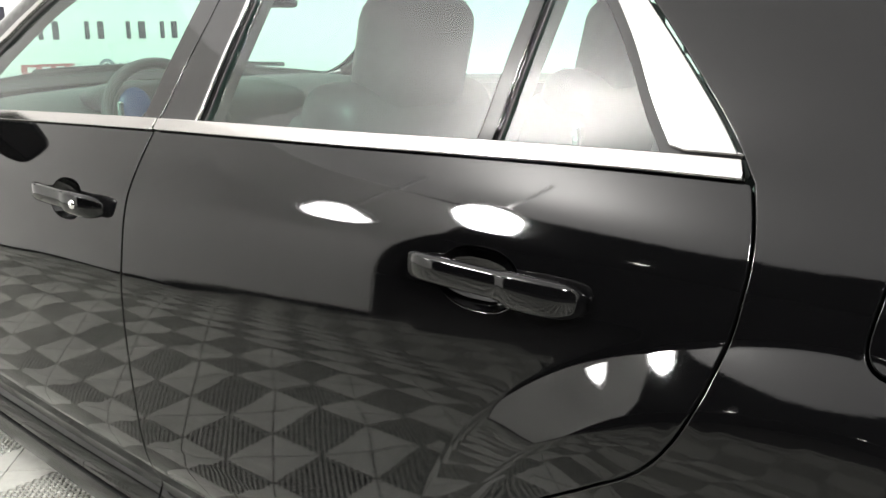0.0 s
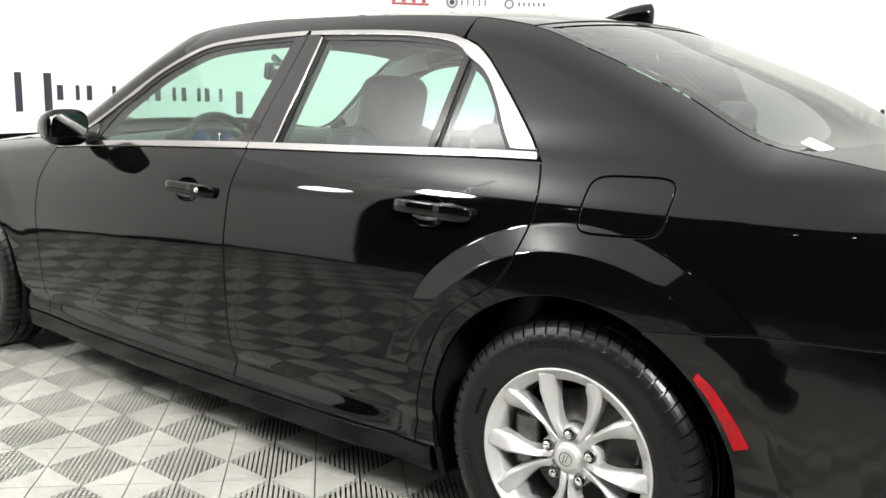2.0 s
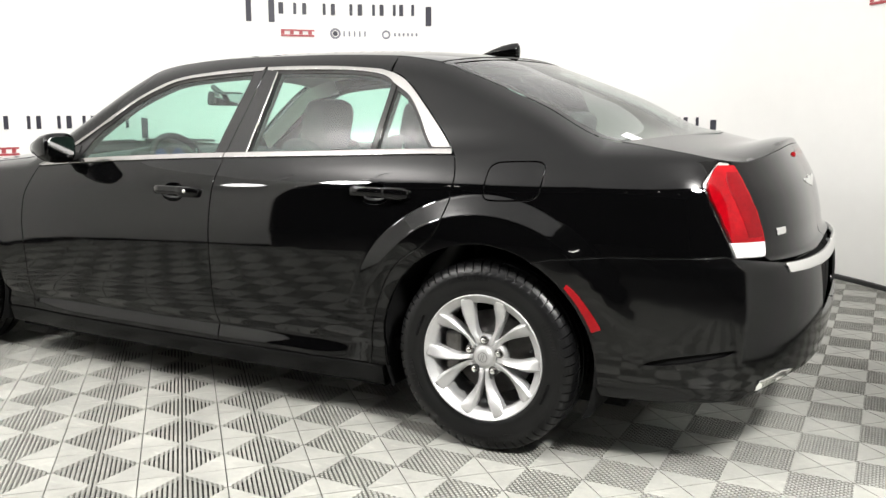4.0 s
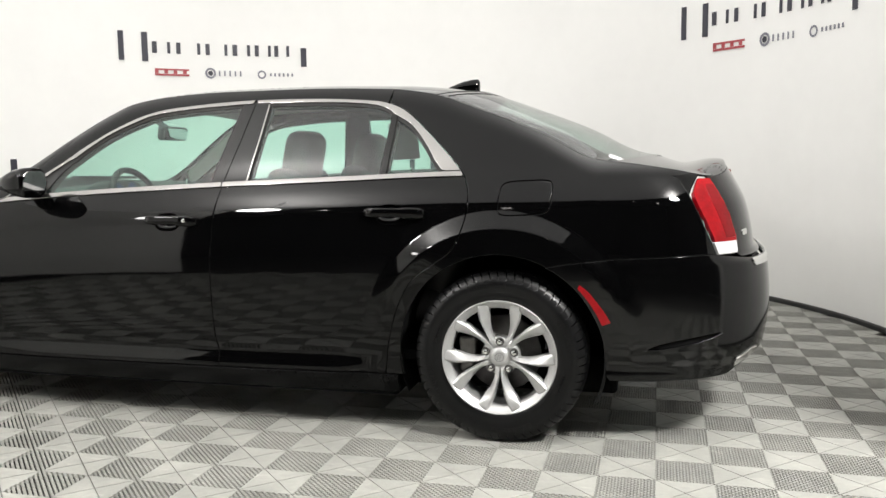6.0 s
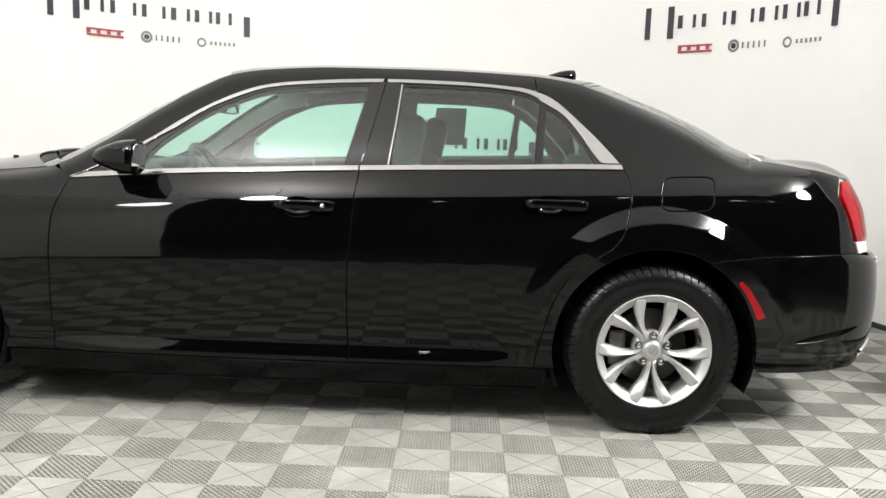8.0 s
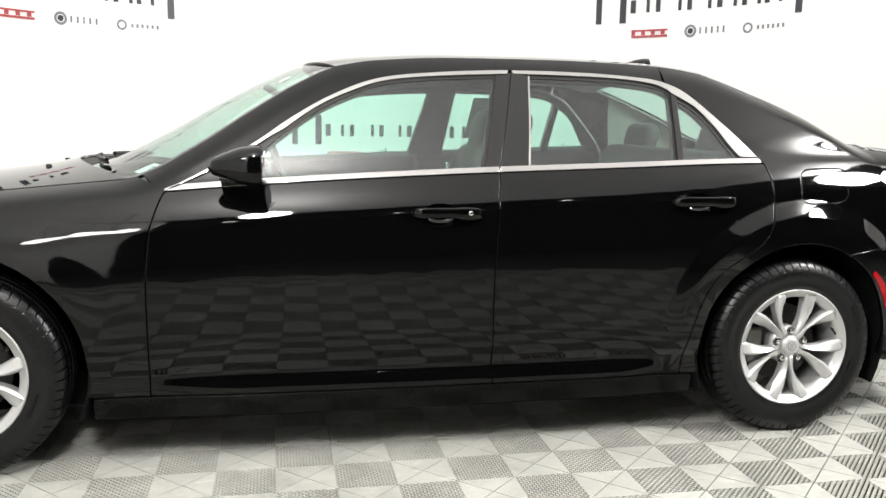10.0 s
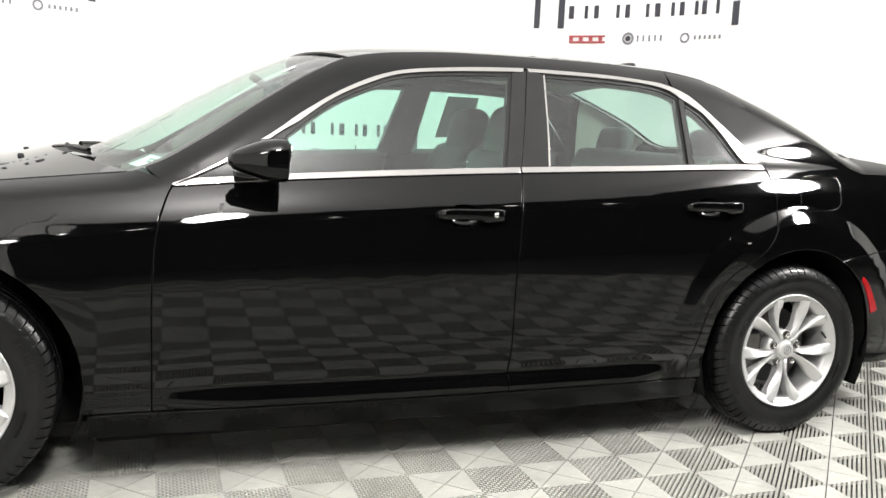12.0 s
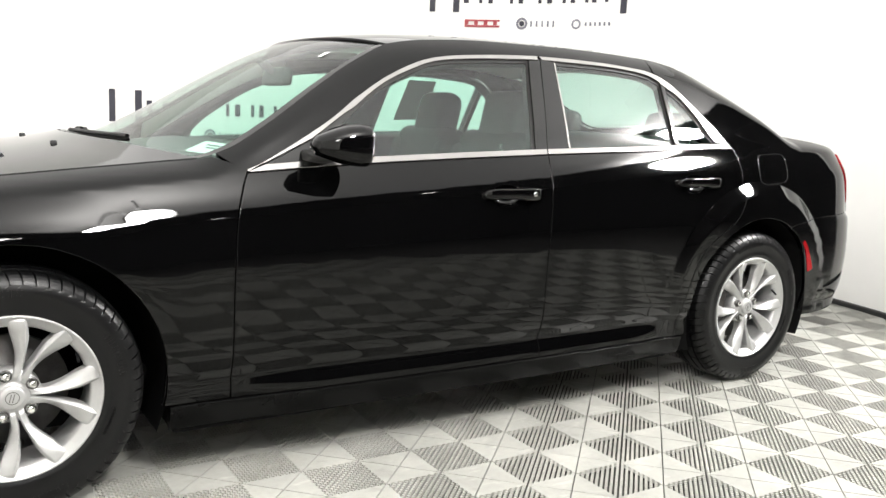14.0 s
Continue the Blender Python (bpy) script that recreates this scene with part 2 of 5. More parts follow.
KICK = pchip([0.1, 0.255, 0.275, 0.305, 0.330, 0.342, 0.36, 0.40, 0.46], [0.013, 0.013, 0.010, 0.002, -0.006, -0.007, -0.005, -0.002, 0.0])   # ledge along the foot of the doors


def bow(x):
    """How far the flank swells out between the wheels."""
    t = min(1.0, max(-1.0, (x - 0.12) / 1.35))
    return 0.022 * (1 - t * t) ** 2 - 0.008


def step_up(t):
    t = min(1, max(0, t))
    return t * t * (3 - 2 * t)


def ramp(t, e=0.16):
    """An even slope from 0 to 1, rounded at its ends."""
    t = min(1.0, max(0.0, t))
    k = 1 / (1 - e)
    return k * t * t / (2 * e) if t < e else (1 - k * (1 - t) ** 2 / (2 * e) if t > 1 - e else k * (t - e / 2))


BUMPER = pchip([0.1, 0.46, 0.52, 0.60, 0.68, 0.75, 0.85, 1.0, 1.3], [0.0, 0.0, 0.0, -0.0015, -0.0055, -0.0085, -0.006, 0.0, 0.0])   # how the bumper's flank rolls in


def flare(x, z):
    """How far the wheel arches stand out."""
    y = 0.0
    for cx in (REAR, FRONT):
        r = math.hypot(x - cx, z - AXLE_Z)
        if r < 0.62:
            turn = math.degrees(math.atan2(z - AXLE_Z, (x - cx) * (1 if cx > 0 else -1)))
            low = 1 - 0.75 * step_up((abs(turn - 84) - 34) / 40)
            if cx > 0:
                y += low * 0.033 * ramp((0.584 - r) / 0.082)
            else:
                y += 0.010 * low * step_up((0.585 - r) / 0.16)
    return y


def half_width(x, z):
    return smooth_width(x, z) + flare(x, z)


def smooth_width(x, z):
    b = BELT(x)
    c = b - 0.112
    y = pchip([0.1, 0.17, 0.262, 0.285, 0.322, 0.36, 0.42, 0.52] + [0.52 + f * (c - 0.52) for f in (0.28, 0.42, 0.52, 0.60, 0.68, 0.80, 0.88, 0.95, 1.0)] + [c + 0.03, c + 0.06, c + 0.09, b, b + 0.02, b + 0.1, b + 0.25, b + 0.5],
              [0.80, 0.866, 0.892, 0.895, 0.893, 0.906, 0.919, 0.9262, 0.9312, 0.9331, 0.9334, 0.9324, 0.9296, 0.9246, 0.9205, 0.9150, 0.9090, 0.8962, 0.8814, 0.8648, 0.852, 0.839, 0.799, 0.719, 0.586])(z)
    y += TAPER(x) + bow(x)
    if z < 0.46:
        y += KICK(z) * step_up((x + 0.95) / 0.35) * (1 - step_up((x - 0.78) / 0.22))
        y += 0.9 * step_up((x - 1.86) / 0.08) * (0.925 - pchip([0.1, 0.17, 0.262, 0.36, 0.46], [0.88, 0.90, 0.906, 0.915, 0.925])(z))
    if x > 1.75:
        y += BUMPER(z) * step_up((x - 1.75) / 0.15)
    top, rh = CANT(x), ROLL_H(x)
    s = (z - (top - rh)) / rh
    if s > 0:
        y -= ROLL(x) * min(s, 1.3) ** 2.2
    return y


WRAP = 1.9
TAIL_X = pchip([0.1, 0.2, 0.28, 0.4, 0.55, 0.69, 0.735, 0.765, 0.85, 0.95, 1.05, 1.1, 1.3], [2.46, 2.51, 2.572, 2.608, 2.618, 2.608, 2.598, 2.552, 2.535, 2.51, 2.46, 2.43, 2.3])
NOSE_X = pchip([0.1, 0.3, 0.5, 0.7, 0.9, 1.1], [2.30, 2.40, 2.42, 2.40, 2.34, 2.2])
POWER = 3.2
_arc = [(0.0, 0.0)]
_last = None
for _i in range(2001):
    _f = math.pi / 2 * _i / 2000
    _p = (0.6 * math.sin(_f) ** (2 / POWER), 0.9 * math.cos(_f) ** (2 / POWER))
    if _last:
        _arc.append((_arc[-1][0] + math.hypot(_p[0] - _last[0], _p[1] - _last[1]), _f))
    _last = _p
WRAP_LEN = _arc[-1][0]
END = WRAP + WRAP_LEN


def wrap_angle(s):
    s = min(max(s, 0), WRAP_LEN)
    lo, hi = 0, len(_arc) - 1
    while hi - lo > 1:
        mid = (lo + hi) // 2
        if _arc[mid][0] <= s:
            lo = mid
        else:
            hi = mid
    (s0, f0), (s1, f1) = _arc[lo], _arc[hi]
    return f0 + (f1 - f0) * (s - s0) / max(s1 - s0, 1e-9)


def skin(u, z):
    """The point of the left flank at u metres along it and z up."""
    if -WRAP <= u <= WRAP:
        return Vector((u, -half_width(u, z), z))
    f = wrap_angle(abs(u) - WRAP)
    sign = 1 if u > 0 else -1
    a = (TAIL_X(z) if u > 0 else NOSE_X(z)) - WRAP
    x = sign * (WRAP + a * math.sin(f) ** (2 / POWER))
    return Vector((x, -smooth_width(sign * WRAP, z) * math.cos(f) ** (2 / POWER) - flare(x, z), z))


def skin_normal(u, z):
    e = 0.004
    if abs(u) + e > END:
        return Vector((1 if u > 0 else -1, 0, 0))
    n = (skin(u + e, z) - skin(u - e, z)).cross(skin(u, z + e) - skin(u, z - e))
    return n.normalized()


def along(x, z):
    """u for a place x on the flank, also past the start of the tail's bend."""
    if x <= WRAP:
        return x
    lo, hi = WRAP, END
    for _ in range(30):
        mid = (lo + hi) / 2
        if skin(mid, z).x < x:
            lo = mid
        else:
            hi = mid
    return lo


from mathutils.geometry import delaunay_2d_cdt


def dense(loop, step=0.018):
    out = []
    for (a, b), (c, d) in zip(loop, loop[1:] + loop[:1]):
        k = max(1, int(math.ceil(math.hypot(c - a, d - b) / step)))
        out += [(a + (c - a) * i / k, b + (d - b) * i / k) for i in range(k)]
    return out


def area2(loop):
    return sum(a[0] * b[1] - b[0] * a[1] for a, b in zip(loop, loop[1:] + loop[:1]))


def inset(loop, d):
    n = len(loop)
    out = []
    for i in range(n):
        p, q, r = Vector(loop[i - 1]), Vector(loop[i]), Vector(loop[(i + 1) % n])
        t1, t2 = (q - p).normalized(), (r - q).normalized()
        n1, n2 = Vector((-t1.y, t1.x)), Vector((-t2.y, t2.x))
        m = (n1 + n2)
        if m.length < 1e-4:
            m = n1
        m.normalize()
        out.append(tuple(q + m * d / max(0.45, m.dot(n1))))
    return out


def inside(p, loop):
    x, y = p
    c = False
    for (a, b), (d, e) in zip(loop, loop[1:] + loop[:1]):
        if (b > y) != (e > y) and x < (d - a) * (y - b) / (e - b) + a:
            c = not c
    return c


def panel(name, loop, mat, parent, side=-1, gap=0.0036, off=0.0, depth=0.016, holes=(), step=0.032, label="", both=False, rings_at=()):
    """A pressed sheet on the skin inside a loop of (u, z), with rounded and returned edges."""
    loop = [p for i, p in enumerate(loop) if math.hypot(p[0] - loop[i - 1][0], p[1] - loop[i - 1][1]) > 1e-5]
    if area2(loop) < 0:
        loop = loop[::-1]
    loop = inset(dense(loop), gap)
    rings = [loop] + [inset(dense(h if area2(h) < 0 else h[::-1]), gap) for h in holes]
    pts, edges = [], []
    for ring in rings:
        k = len(pts)
        pts += ring
        edges += [(k + i, k + (i + 1) % len(ring)) for i in range(len(ring))]
    us, zs = [p[0] for p in loop], [p[1] for p in loop]
    if step:
        flat = [p for ring in rings for p in ring]
        cells = {}
        for p in flat:
            cells.setdefault((int(p[0] / 0.02), int(p[1] / 0.02)), []).append(p)
        for p in rings_at:
            near = any(math.hypot(q[0] - p[0], q[1] - p[1]) < 0.005 for i in (-1, 0, 1) for j in (-1, 0, 1) for q in cells.get((int(p[0] / 0.02) + i, int(p[1] / 0.02) + j), ()))
            if not near and inside(p, loop) and not any(inside(p, h) for h in rings[1:]):
                pts.append(p)
        u = min(us) + step / 2
        while u < max(us):
            z = min(zs) + step / 2
            while z < max(zs):
                near = any(math.hypot(q[0] - u, q[1] - z) < 0.010 for i in (-1, 0, 1) for j in (-1, 0, 1) for q in cells.get((int(u / 0.02) + i, int(z / 0.02) + j), ()))
                near = near or (rings_at and 0.49 < math.hypot(u - REAR, z - AXLE_Z) < 0.588)
                if not near and inside((u, z), loop) and not any(inside((u, z), h) for h in rings[1:]):
                    pts.append((u, z))
                z += step * 0.6
            u += step
    res = delaunay_2d_cdt([Vector(p) for p in pts], edges, [], 1, 1e-6)
    v2, tri = res[0], res[2]
    faces = []
    for f in tri:
        cx, cz = sum(v2[i].x for i in f) / 3, sum(v2[i].y for i in f) / 3
        if inside((cx, cz), loop) and not any(inside((cx, cz), h) for h in rings[1:]):
            if (v2[f[1]] - v2[f[0]]).cross(v2[f[2]] - v2[f[0]]) < 0:
                f = f[::-1]
            faces.append(tuple(f))
    verts = [skin(p.x, p.y) for p in v2]
    normals = [skin_normal(p.x, p.y) for p in v2]
    verts = [v + n * off for v, n in zip(verts, normals)]
    if depth:
        for ring in rings:
            n = len(ring)
            base = [skin(*p) for p in ring]
            nrm = [skin_normal(*p) for p in ring]
            base = [b + m * off for b, m in zip(base, nrm)]
            k = len(verts)
            for i in range(n):
                t = (base[(i + 1) % n] - base[i - 1])
                out = t.cross(nrm[i]).normalized()
                verts += [base[i], base[i] + out * 0.0013 - nrm[i] * 0.0006, base[i] + out * 0.0021 - nrm[i] * 0.0022, base[i] + out * 0.0021 - nrm[i] * depth]
                normals += [nrm[i], (nrm[i] + out * 0.7).normalized(), (out + nrm[i] * 0.2).normalized(), out]
            for i in range(n):
                j = (i + 1) % n
                for r in (0, 1, 2):
                    faces.append((k + 4 * i + r, k + 4 * i + r + 1, k + 4 * j + r + 1, k + 4 * j + r))
    if both or side > 0:
        mv = [Vector((v.x, -v.y, v.z)) for v in verts]
        mn = [Vector((n.x, -n.y, n.z)) for n in normals]
        mf = [f[::-1] for f in faces]
        if both:
            k = len(verts)
            verts, normals, faces = verts + mv, normals + mn, faces + [tuple(i + k for i in f) for f in mf]
        else:
            verts, normals, faces = mv, mn, mf
    return link_mesh(name, verts, faces, mat, parent, normals, label)


def sheet(name, point, us, vs, mat, parent, label="", thick=0.0, flip=False):
    """A curved sheet over a grid of (u, v)."""
    verts = [Vector(point(u, v)) for u in us for v in vs]
    m = len(vs)
    faces = []
    for i in range(len(us) - 1):
        for j in range(m - 1):
            f = (i * m + j, i * m + j + 1, (i + 1) * m + j + 1, (i + 1) * m + j)
            faces.append(f[::-1] if flip else f)
    normals = []
    for i in range(len(us)):
        for j in range(m):
            a, b = verts[min(i + 1, len(us) - 1) * m + j] - verts[max(i - 1, 0) * m + j], verts[i * m + min(j + 1, m - 1)] - verts[i * m + max(j - 1, 0)]
            n = a.cross(b)
            n = n.normalized() if n.length > 1e-9 else Vector((0, 0, 1))
            normals.append(n if flip else -n)
    if thick:
        k = len(verts)
        border = [i * m for i in range(len(us))] + [(len(us) - 1) * m + j for j in range(1, m)] + [i * m + m - 1 for i in range(len(us) - 2, -1, -1)] + [j for j in range(m - 2, 0, -1)]
        centre = sum(verts, Vector()) / k
        for i in border:
            o = (verts[i] - centre).normalized()
            verts += [verts[i], verts[i] - normals[i] * thick]
            normals += [(normals[i] + o * 0.6).normalized(), (o - normals[i] * 0.3).normalized()]
        n = len(border)
        for i in range(n):
            j = (i + 1) % n
            f = (k + 2 * i, k + 2 * i + 1, k + 2 * j + 1, k + 2 * j)
            faces.append(f if flip else f[::-1])
    return link_mesh(name, verts, faces, mat, parent, normals, label)


def steps(a, b, n):
    return [a + (b - a) * i / n for i in range(n + 1)]


# ---- the booth ----
WING = spl([tuple(on_wall(OPEN_FROM).xy), (-3.56, -1.20), (-3.60, -2.00), (-3.28, -2.74), (-2.62, -3.38), (-1.68, -4.0)], 6)     # the wing wall beside the opening


def booth_wall():
    """The round white wall, 8 cm thick, with its opening."""
    n = 120
    a0, a1 = OPEN_TO - 360, OPEN_FROM
    verts, faces = [], []
    for i in range(n + 1):
        d = a0 + (a1 - a0) * i / n
        for r in (RADIUS, RADIUS + 0.08):
            for z in (0.0, HEIGHT):
                verts.append(on_wall(d, r, z))
    for i in range(n):
        k, m = 4 * i, 4 * i + 4
        faces += [(k, k + 1, m + 1, m), (k + 2, m + 2, m + 3, k + 3), (k + 1, k + 3, m + 3, m + 1)]
    faces += [(0, 2, 3, 1), (4 * n, 4 * n + 1, 4 * n + 3, 4 * n + 2)]
    ob = link_mesh("wall_round", verts, faces, WALL, smooth=False)
    ob.data.polygons.foreach_set("use_smooth", [len(set(p.vertices[:])) and abs(p.normal.z) < 0.1 and p.index < 3 * n for p in ob.data.polygons])
    tagged(ob, "curved white painted booth wall behind the car", "wall", kind="structure")
    line = [Vector((*q, 0)) for q in WING]
    outs = []
    for i, q in enumerate(line):
        t = (line[min(i + 1, len(line) - 1)] - line[max(i - 1, 0)]).normalized()
        outs.append(Vector((t.y, -t.x, 0)))

    def swept(name, sec, mat, label, category):
        v, f, k = [], [], len(sec)
        for q, o in zip(line, outs):
            v += [q + o * d + Vector((0, 0, z)) for d, z in sec]
        for i in range(len(line) - 1):
            f += [(i * k + c, i * k + (c + 1) % k, (i + 1) * k + (c + 1) % k, (i + 1) * k + c) for c in range(k)]
        f += [tuple(range(k))[::-1], tuple(range((len(line) - 1) * k, len(line) * k))]
        ob = link_mesh(name, v, f, mat, smooth=False)
        bm = bmesh.new()
        bm.from_mesh(ob.data)
        bmesh.ops.recalc_face_normals(bm, faces=bm.faces[:])
        bm.to_mesh(ob.data)
        bm.free()
        tagged(ob, label, category, kind="structure")
    swept("wall_wing", [(0, 0), (0, 3.30), (0.08, 3.30), (0.08, 0)], WALL, "white wall curving out beside the booth's opening", "wall")
    swept("baseboard_wing", [(-0.002, 0.001), (-0.018, 0.001), (-0.018, 0.036), (-0.002, 0.036)], SKIRTING, "thin black skirting along the wing wall", "baseboard")
    verts, faces = [], []
    sec = [(RADIUS - 0.002, 0.0), (RADIUS - 0.018, 0.0), (RADIUS - 0.018, 0.028), (RADIUS - 0.012, 0.036), (RADIUS - 0.002, 0.036)]
    for i in range(n + 1):
        d = a0 + (a1 - a0) * i / n
        verts += [on_wall(d, r, z) for r, z in sec]
    m = len(sec)
    for i in range(n):
        for k in range(m - 1):
            faces.append((i * m + k, i * m + k + 1, (i + 1) * m + k + 1, (i + 1) * m + k))
    sk = link_mesh("baseboard", verts, faces, SKIRTING, smooth=False)
    tagged(sk, "thin black skirting along the foot of the round wall", "baseboard", kind="structure")


def disc(name, r, z, mat, label):
    n = 72
    verts = [(BOOTH.x + r * math.cos(2 * math.pi * i / n), BOOTH.y + r * math.sin(2 * math.pi * i / n), z) for i in range(n)]
    verts += [(x, y, z + 0.1) for x, y, _ in verts]
    faces = [tuple(range(n))[::-1], tuple(range(n, 2 * n))] + [(i, (i + 1) % n, n + (i + 1) % n, n + i) for i in range(n)]
    return tagged(link_mesh(name, verts, faces, mat, smooth=False), label, name, kind="structure")


booth_wall()
disc("ceiling", FLOOR_R, HEIGHT + 0.003, CEILING, "white ceiling over the round booth, with an even fill glow added")


def hall():
    """The dark hall in front of the booth's opening."""
    x0, x1, y0, y1, h = -6.0, 6.5, -9.0, 5.2, 4.2
    for name, c in (("wall_hall_front", (x0, x1, y0 - 0.1, y0, 0, h)), ("wall_hall_west", (x0 - 0.1, x0, y0, y1, 0, h)),
                    ("wall_hall_east", (x1, x1 + 0.1, y0, y1, 0, h)), ("wall_hall_back", (x0, x1, y1, y1 + 0.1, 0, h))):
        tagged(part(name, box_bm(*c), HALL, None), "dark painted wall of the hall", "wall", kind="structure")
    tagged(part("ceiling_hall", box_bm(x0 - 0.1, x1 + 0.1, y0 - 0.1, y1 + 0.1, h, h + 0.1), HALL, None), "dark ceiling of the hall", "ceiling", kind="structure")
    tagged(part("floor", box_bm(x0 - 0.1, x1 + 0.1, y0 - 0.1, y1 + 0.1, -0.12, -0.022), SUBFLOOR, None), "dark floor under the vented grey tiles", "floor", kind="structure")


hall()


def ceiling_lamp(x, y, z, r, power, upward):
    root = tagged(empty("ceiling_lamp", (x, y, z)), "round white disc lamp hung under the ceiling", "lamp", group="ceiling lamps")
    v, f = lathe([(0.02, 0.10), (r * 0.5, 0.09), (r + 0.02, 0.05), (r + 0.025, 0.0), (r + 0.005, -0.004), (r + 0.004, 0.006)], 40)
    v = [(a, c, b) for a, b, c in v]
    aim = Vector((0.3 - x, -0.5 - y, 1.0 - z)).normalized()
    aim = (aim + Vector((0, 0, -1.1))).normalized()
    tilt = Vector((0, 0, -1)).rotation_difference(aim)
    shade = link_mesh("housing", v, f, LAMP_BODY, root)
    shade.rotation_mode = "QUATERNION"
    shade.rotation_quaternion = tilt
    top = (HEIGHT if (Vector((x, y)) - BOOTH).length < FLOOR_R else 4.2) - z
    bm = bmesh.new()
    bmesh.ops.create_cone(bm, cap_ends=True, segments=10, radius1=0.012, radius2=0.012, depth=top - 0.06, matrix=Matrix.Translation((0, 0, 0.07 + (top - 0.06) / 2)))
    part("rod", bm, LAMP_BODY, root)
    la = bpy.data.lights.new("lamp_light", "AREA")
    la.shape, la.size, la.energy, la.color = "DISK", 2 * r, power, (1.0, 0.985, 0.96)
    lo = new("lamp_light", la)
    lo.location, lo.parent = (0, 0, 0.001), root
    lo.rotation_mode = "QUATERNION"
    lo.rotation_quaternion = tilt
    if upward:
        la = bpy.data.lights.new("upper_light", "AREA")
        la.shape, la.size, la.energy, la.color = "DISK", 2 * r, upward, (1.0, 0.985, 0.96)
        lo = new("upper_light", la)
        lo.location, lo.rotation_euler, lo.parent = (0, 0, 0.17), (math.pi, 0, 0), root


for lamp in LAMPS:
    ceiling_lamp(*lamp)


def hall_spot(x, y):
    root = tagged(empty("hall_spot", (x, y, 4.2)), "small round white spotlight on the hall's dark ceiling", "lamp", group="spotlights in the hall")
    v, f = lathe([(0.012, 0.0), (0.055, -0.02), (0.085, -0.22), (0.090, -0.30), (0.083, -0.30), (0.078, -0.27)], 24)
    link_mesh("housing", [(a, c, b) for a, b, c in v], f, LAMP_BODY, root)
    v, f = lathe([(0.0005, -0.285), (0.05, -0.288), (0.078, -0.28)], 24)
    link_mesh("lens", [(a, c, b) for a, b, c in v], f, SPOT_GLOW, root, label="bright round lens")


for sx, sy in SPOTS:
    hall_spot(sx, sy)


def wall_bar(parent, a0, a1, z0, z1, mat, name="bar"):
    """A flat vinyl bar on the round wall."""
    n = max(1, int(abs(a1 - a0) / 1.5))
    verts, faces = [], []
    for i in range(n + 1):
        d = a0 + (a1 - a0) * i / n
        verts += [on_wall(d, RADIUS - 0.002, z0), on_wall(d, RADIUS - 0.002, z1), on_wall(d, RADIUS - 0.005, z1), on_wall(d, RADIUS - 0.005, z0)]
    for i in range(n):
        k, m = 4 * i, 4 * i + 4
        faces += [(k + 3, k + 2, m + 2, m + 3), (k + 1, m + 1, m + 2, k + 2), (k, k + 3, m + 3, m)]
    faces += [(0, 1, 2, 3), (4 * n + 3, 4 * n + 2, 4 * n + 1, 4 * n)]
    return link_mesh(name, verts, faces, mat, parent, smooth=False)


def wall_dot(parent, a, z, r, mat, ring=False):
    verts, faces = [], []
    n = 20
    for i in range(n):
        t = 2 * math.pi * i / n
        for q in ((0.62, 1.0) if ring else (0.0, 1.0)):
            verts.append(on_wall(a - math.degrees(q * r * math.cos(t) / RADIUS), RADIUS - 0.004, z + q * r * math.sin(t)))
    for i in range(n):
        j = (i + 1) % n
        faces.append((2 * i, 2 * i + 1, 2 * j + 1, 2 * j))
    return link_mesh("emblem", verts, faces, mat, parent, smooth=False)


def wall_sign(a, z):
    """A sign of plain bars: its capital starts at a degrees with its foot at z."""
    root = tagged(empty("wall_sign", on_wall(a, RADIUS, z)), "dark blue vinyl bars above small red and grey marks", "sign", group="signs on the wall")
    root.location = (0, 0, 0)
    k = 30.7 / 343.0      # degrees for one unit of the sign's width
    h = 0.27 / 53.0
    def bar(x0, x1, y0, y1, mat=NAVY):
        wall_bar(root, a - x0 * k, a - x1 * k, z + y0 * h, z + y1 * h, mat)
    for x0, x1 in ((5, 14), (43, 53)):
        bar(x0, x1, 0, 53)
    for x0, x1, heavy in ((60, 90, 8), (100, 140, 7), (149, 186, 7), (195, 225, 8), (233, 261, 7), (267, 293, 7)):
        bar(x0, x0 + heavy, 16, 37)
        bar(x1 - 5, x1, 16, 37)
    bar(313, 323, -3, 33)
    bar(63, 120, -25, -21.5, LOGO_RED)
    bar(63, 120, -15, -12, LOGO_RED)
    for i in range(4):
        bar(63 + i * 15.5, 69 + i * 15.5, -21, -15, LOGO_RED)
    wall_dot(root, a - 156 * k, z - 18 * h, 0.052, LOGO_GREY, True)
    wall_dot(root, a - 156 * k, z - 18 * h, 0.024, NAVY)
    for i in range(5):
        bar(170 + i * 9, 172.5 + i * 9, -23, -13, LOGO_GREY)
    wall_dot(root, a - 244 * k, z - 19 * h, 0.042, LOGO_GREY, True)
    for i in range(6):
        bar(258 + i * 7.5, 261 + i * 7.5, -22, -16, LOGO_GREY)


for sign_a, sign_z in ((141.4, 2.06), (52.0, 2.09), (96.6, 0.99), (185.0, 0.99)):
    wall_sign(sign_a, sign_z)


# ---- the car ----
car = tagged(empty("car"), "glossy black sedan with chrome window trim and silver alloy wheels", "car")


def arch(cx, r, a0, a1, n=28):
    return [(cx + r * math.cos(radians(a0 + (a1 - a0) * i / n)), AXLE_Z + r * math.sin(radians(a0 + (a1 - a0) * i / n))) for i in range(n + 1)]


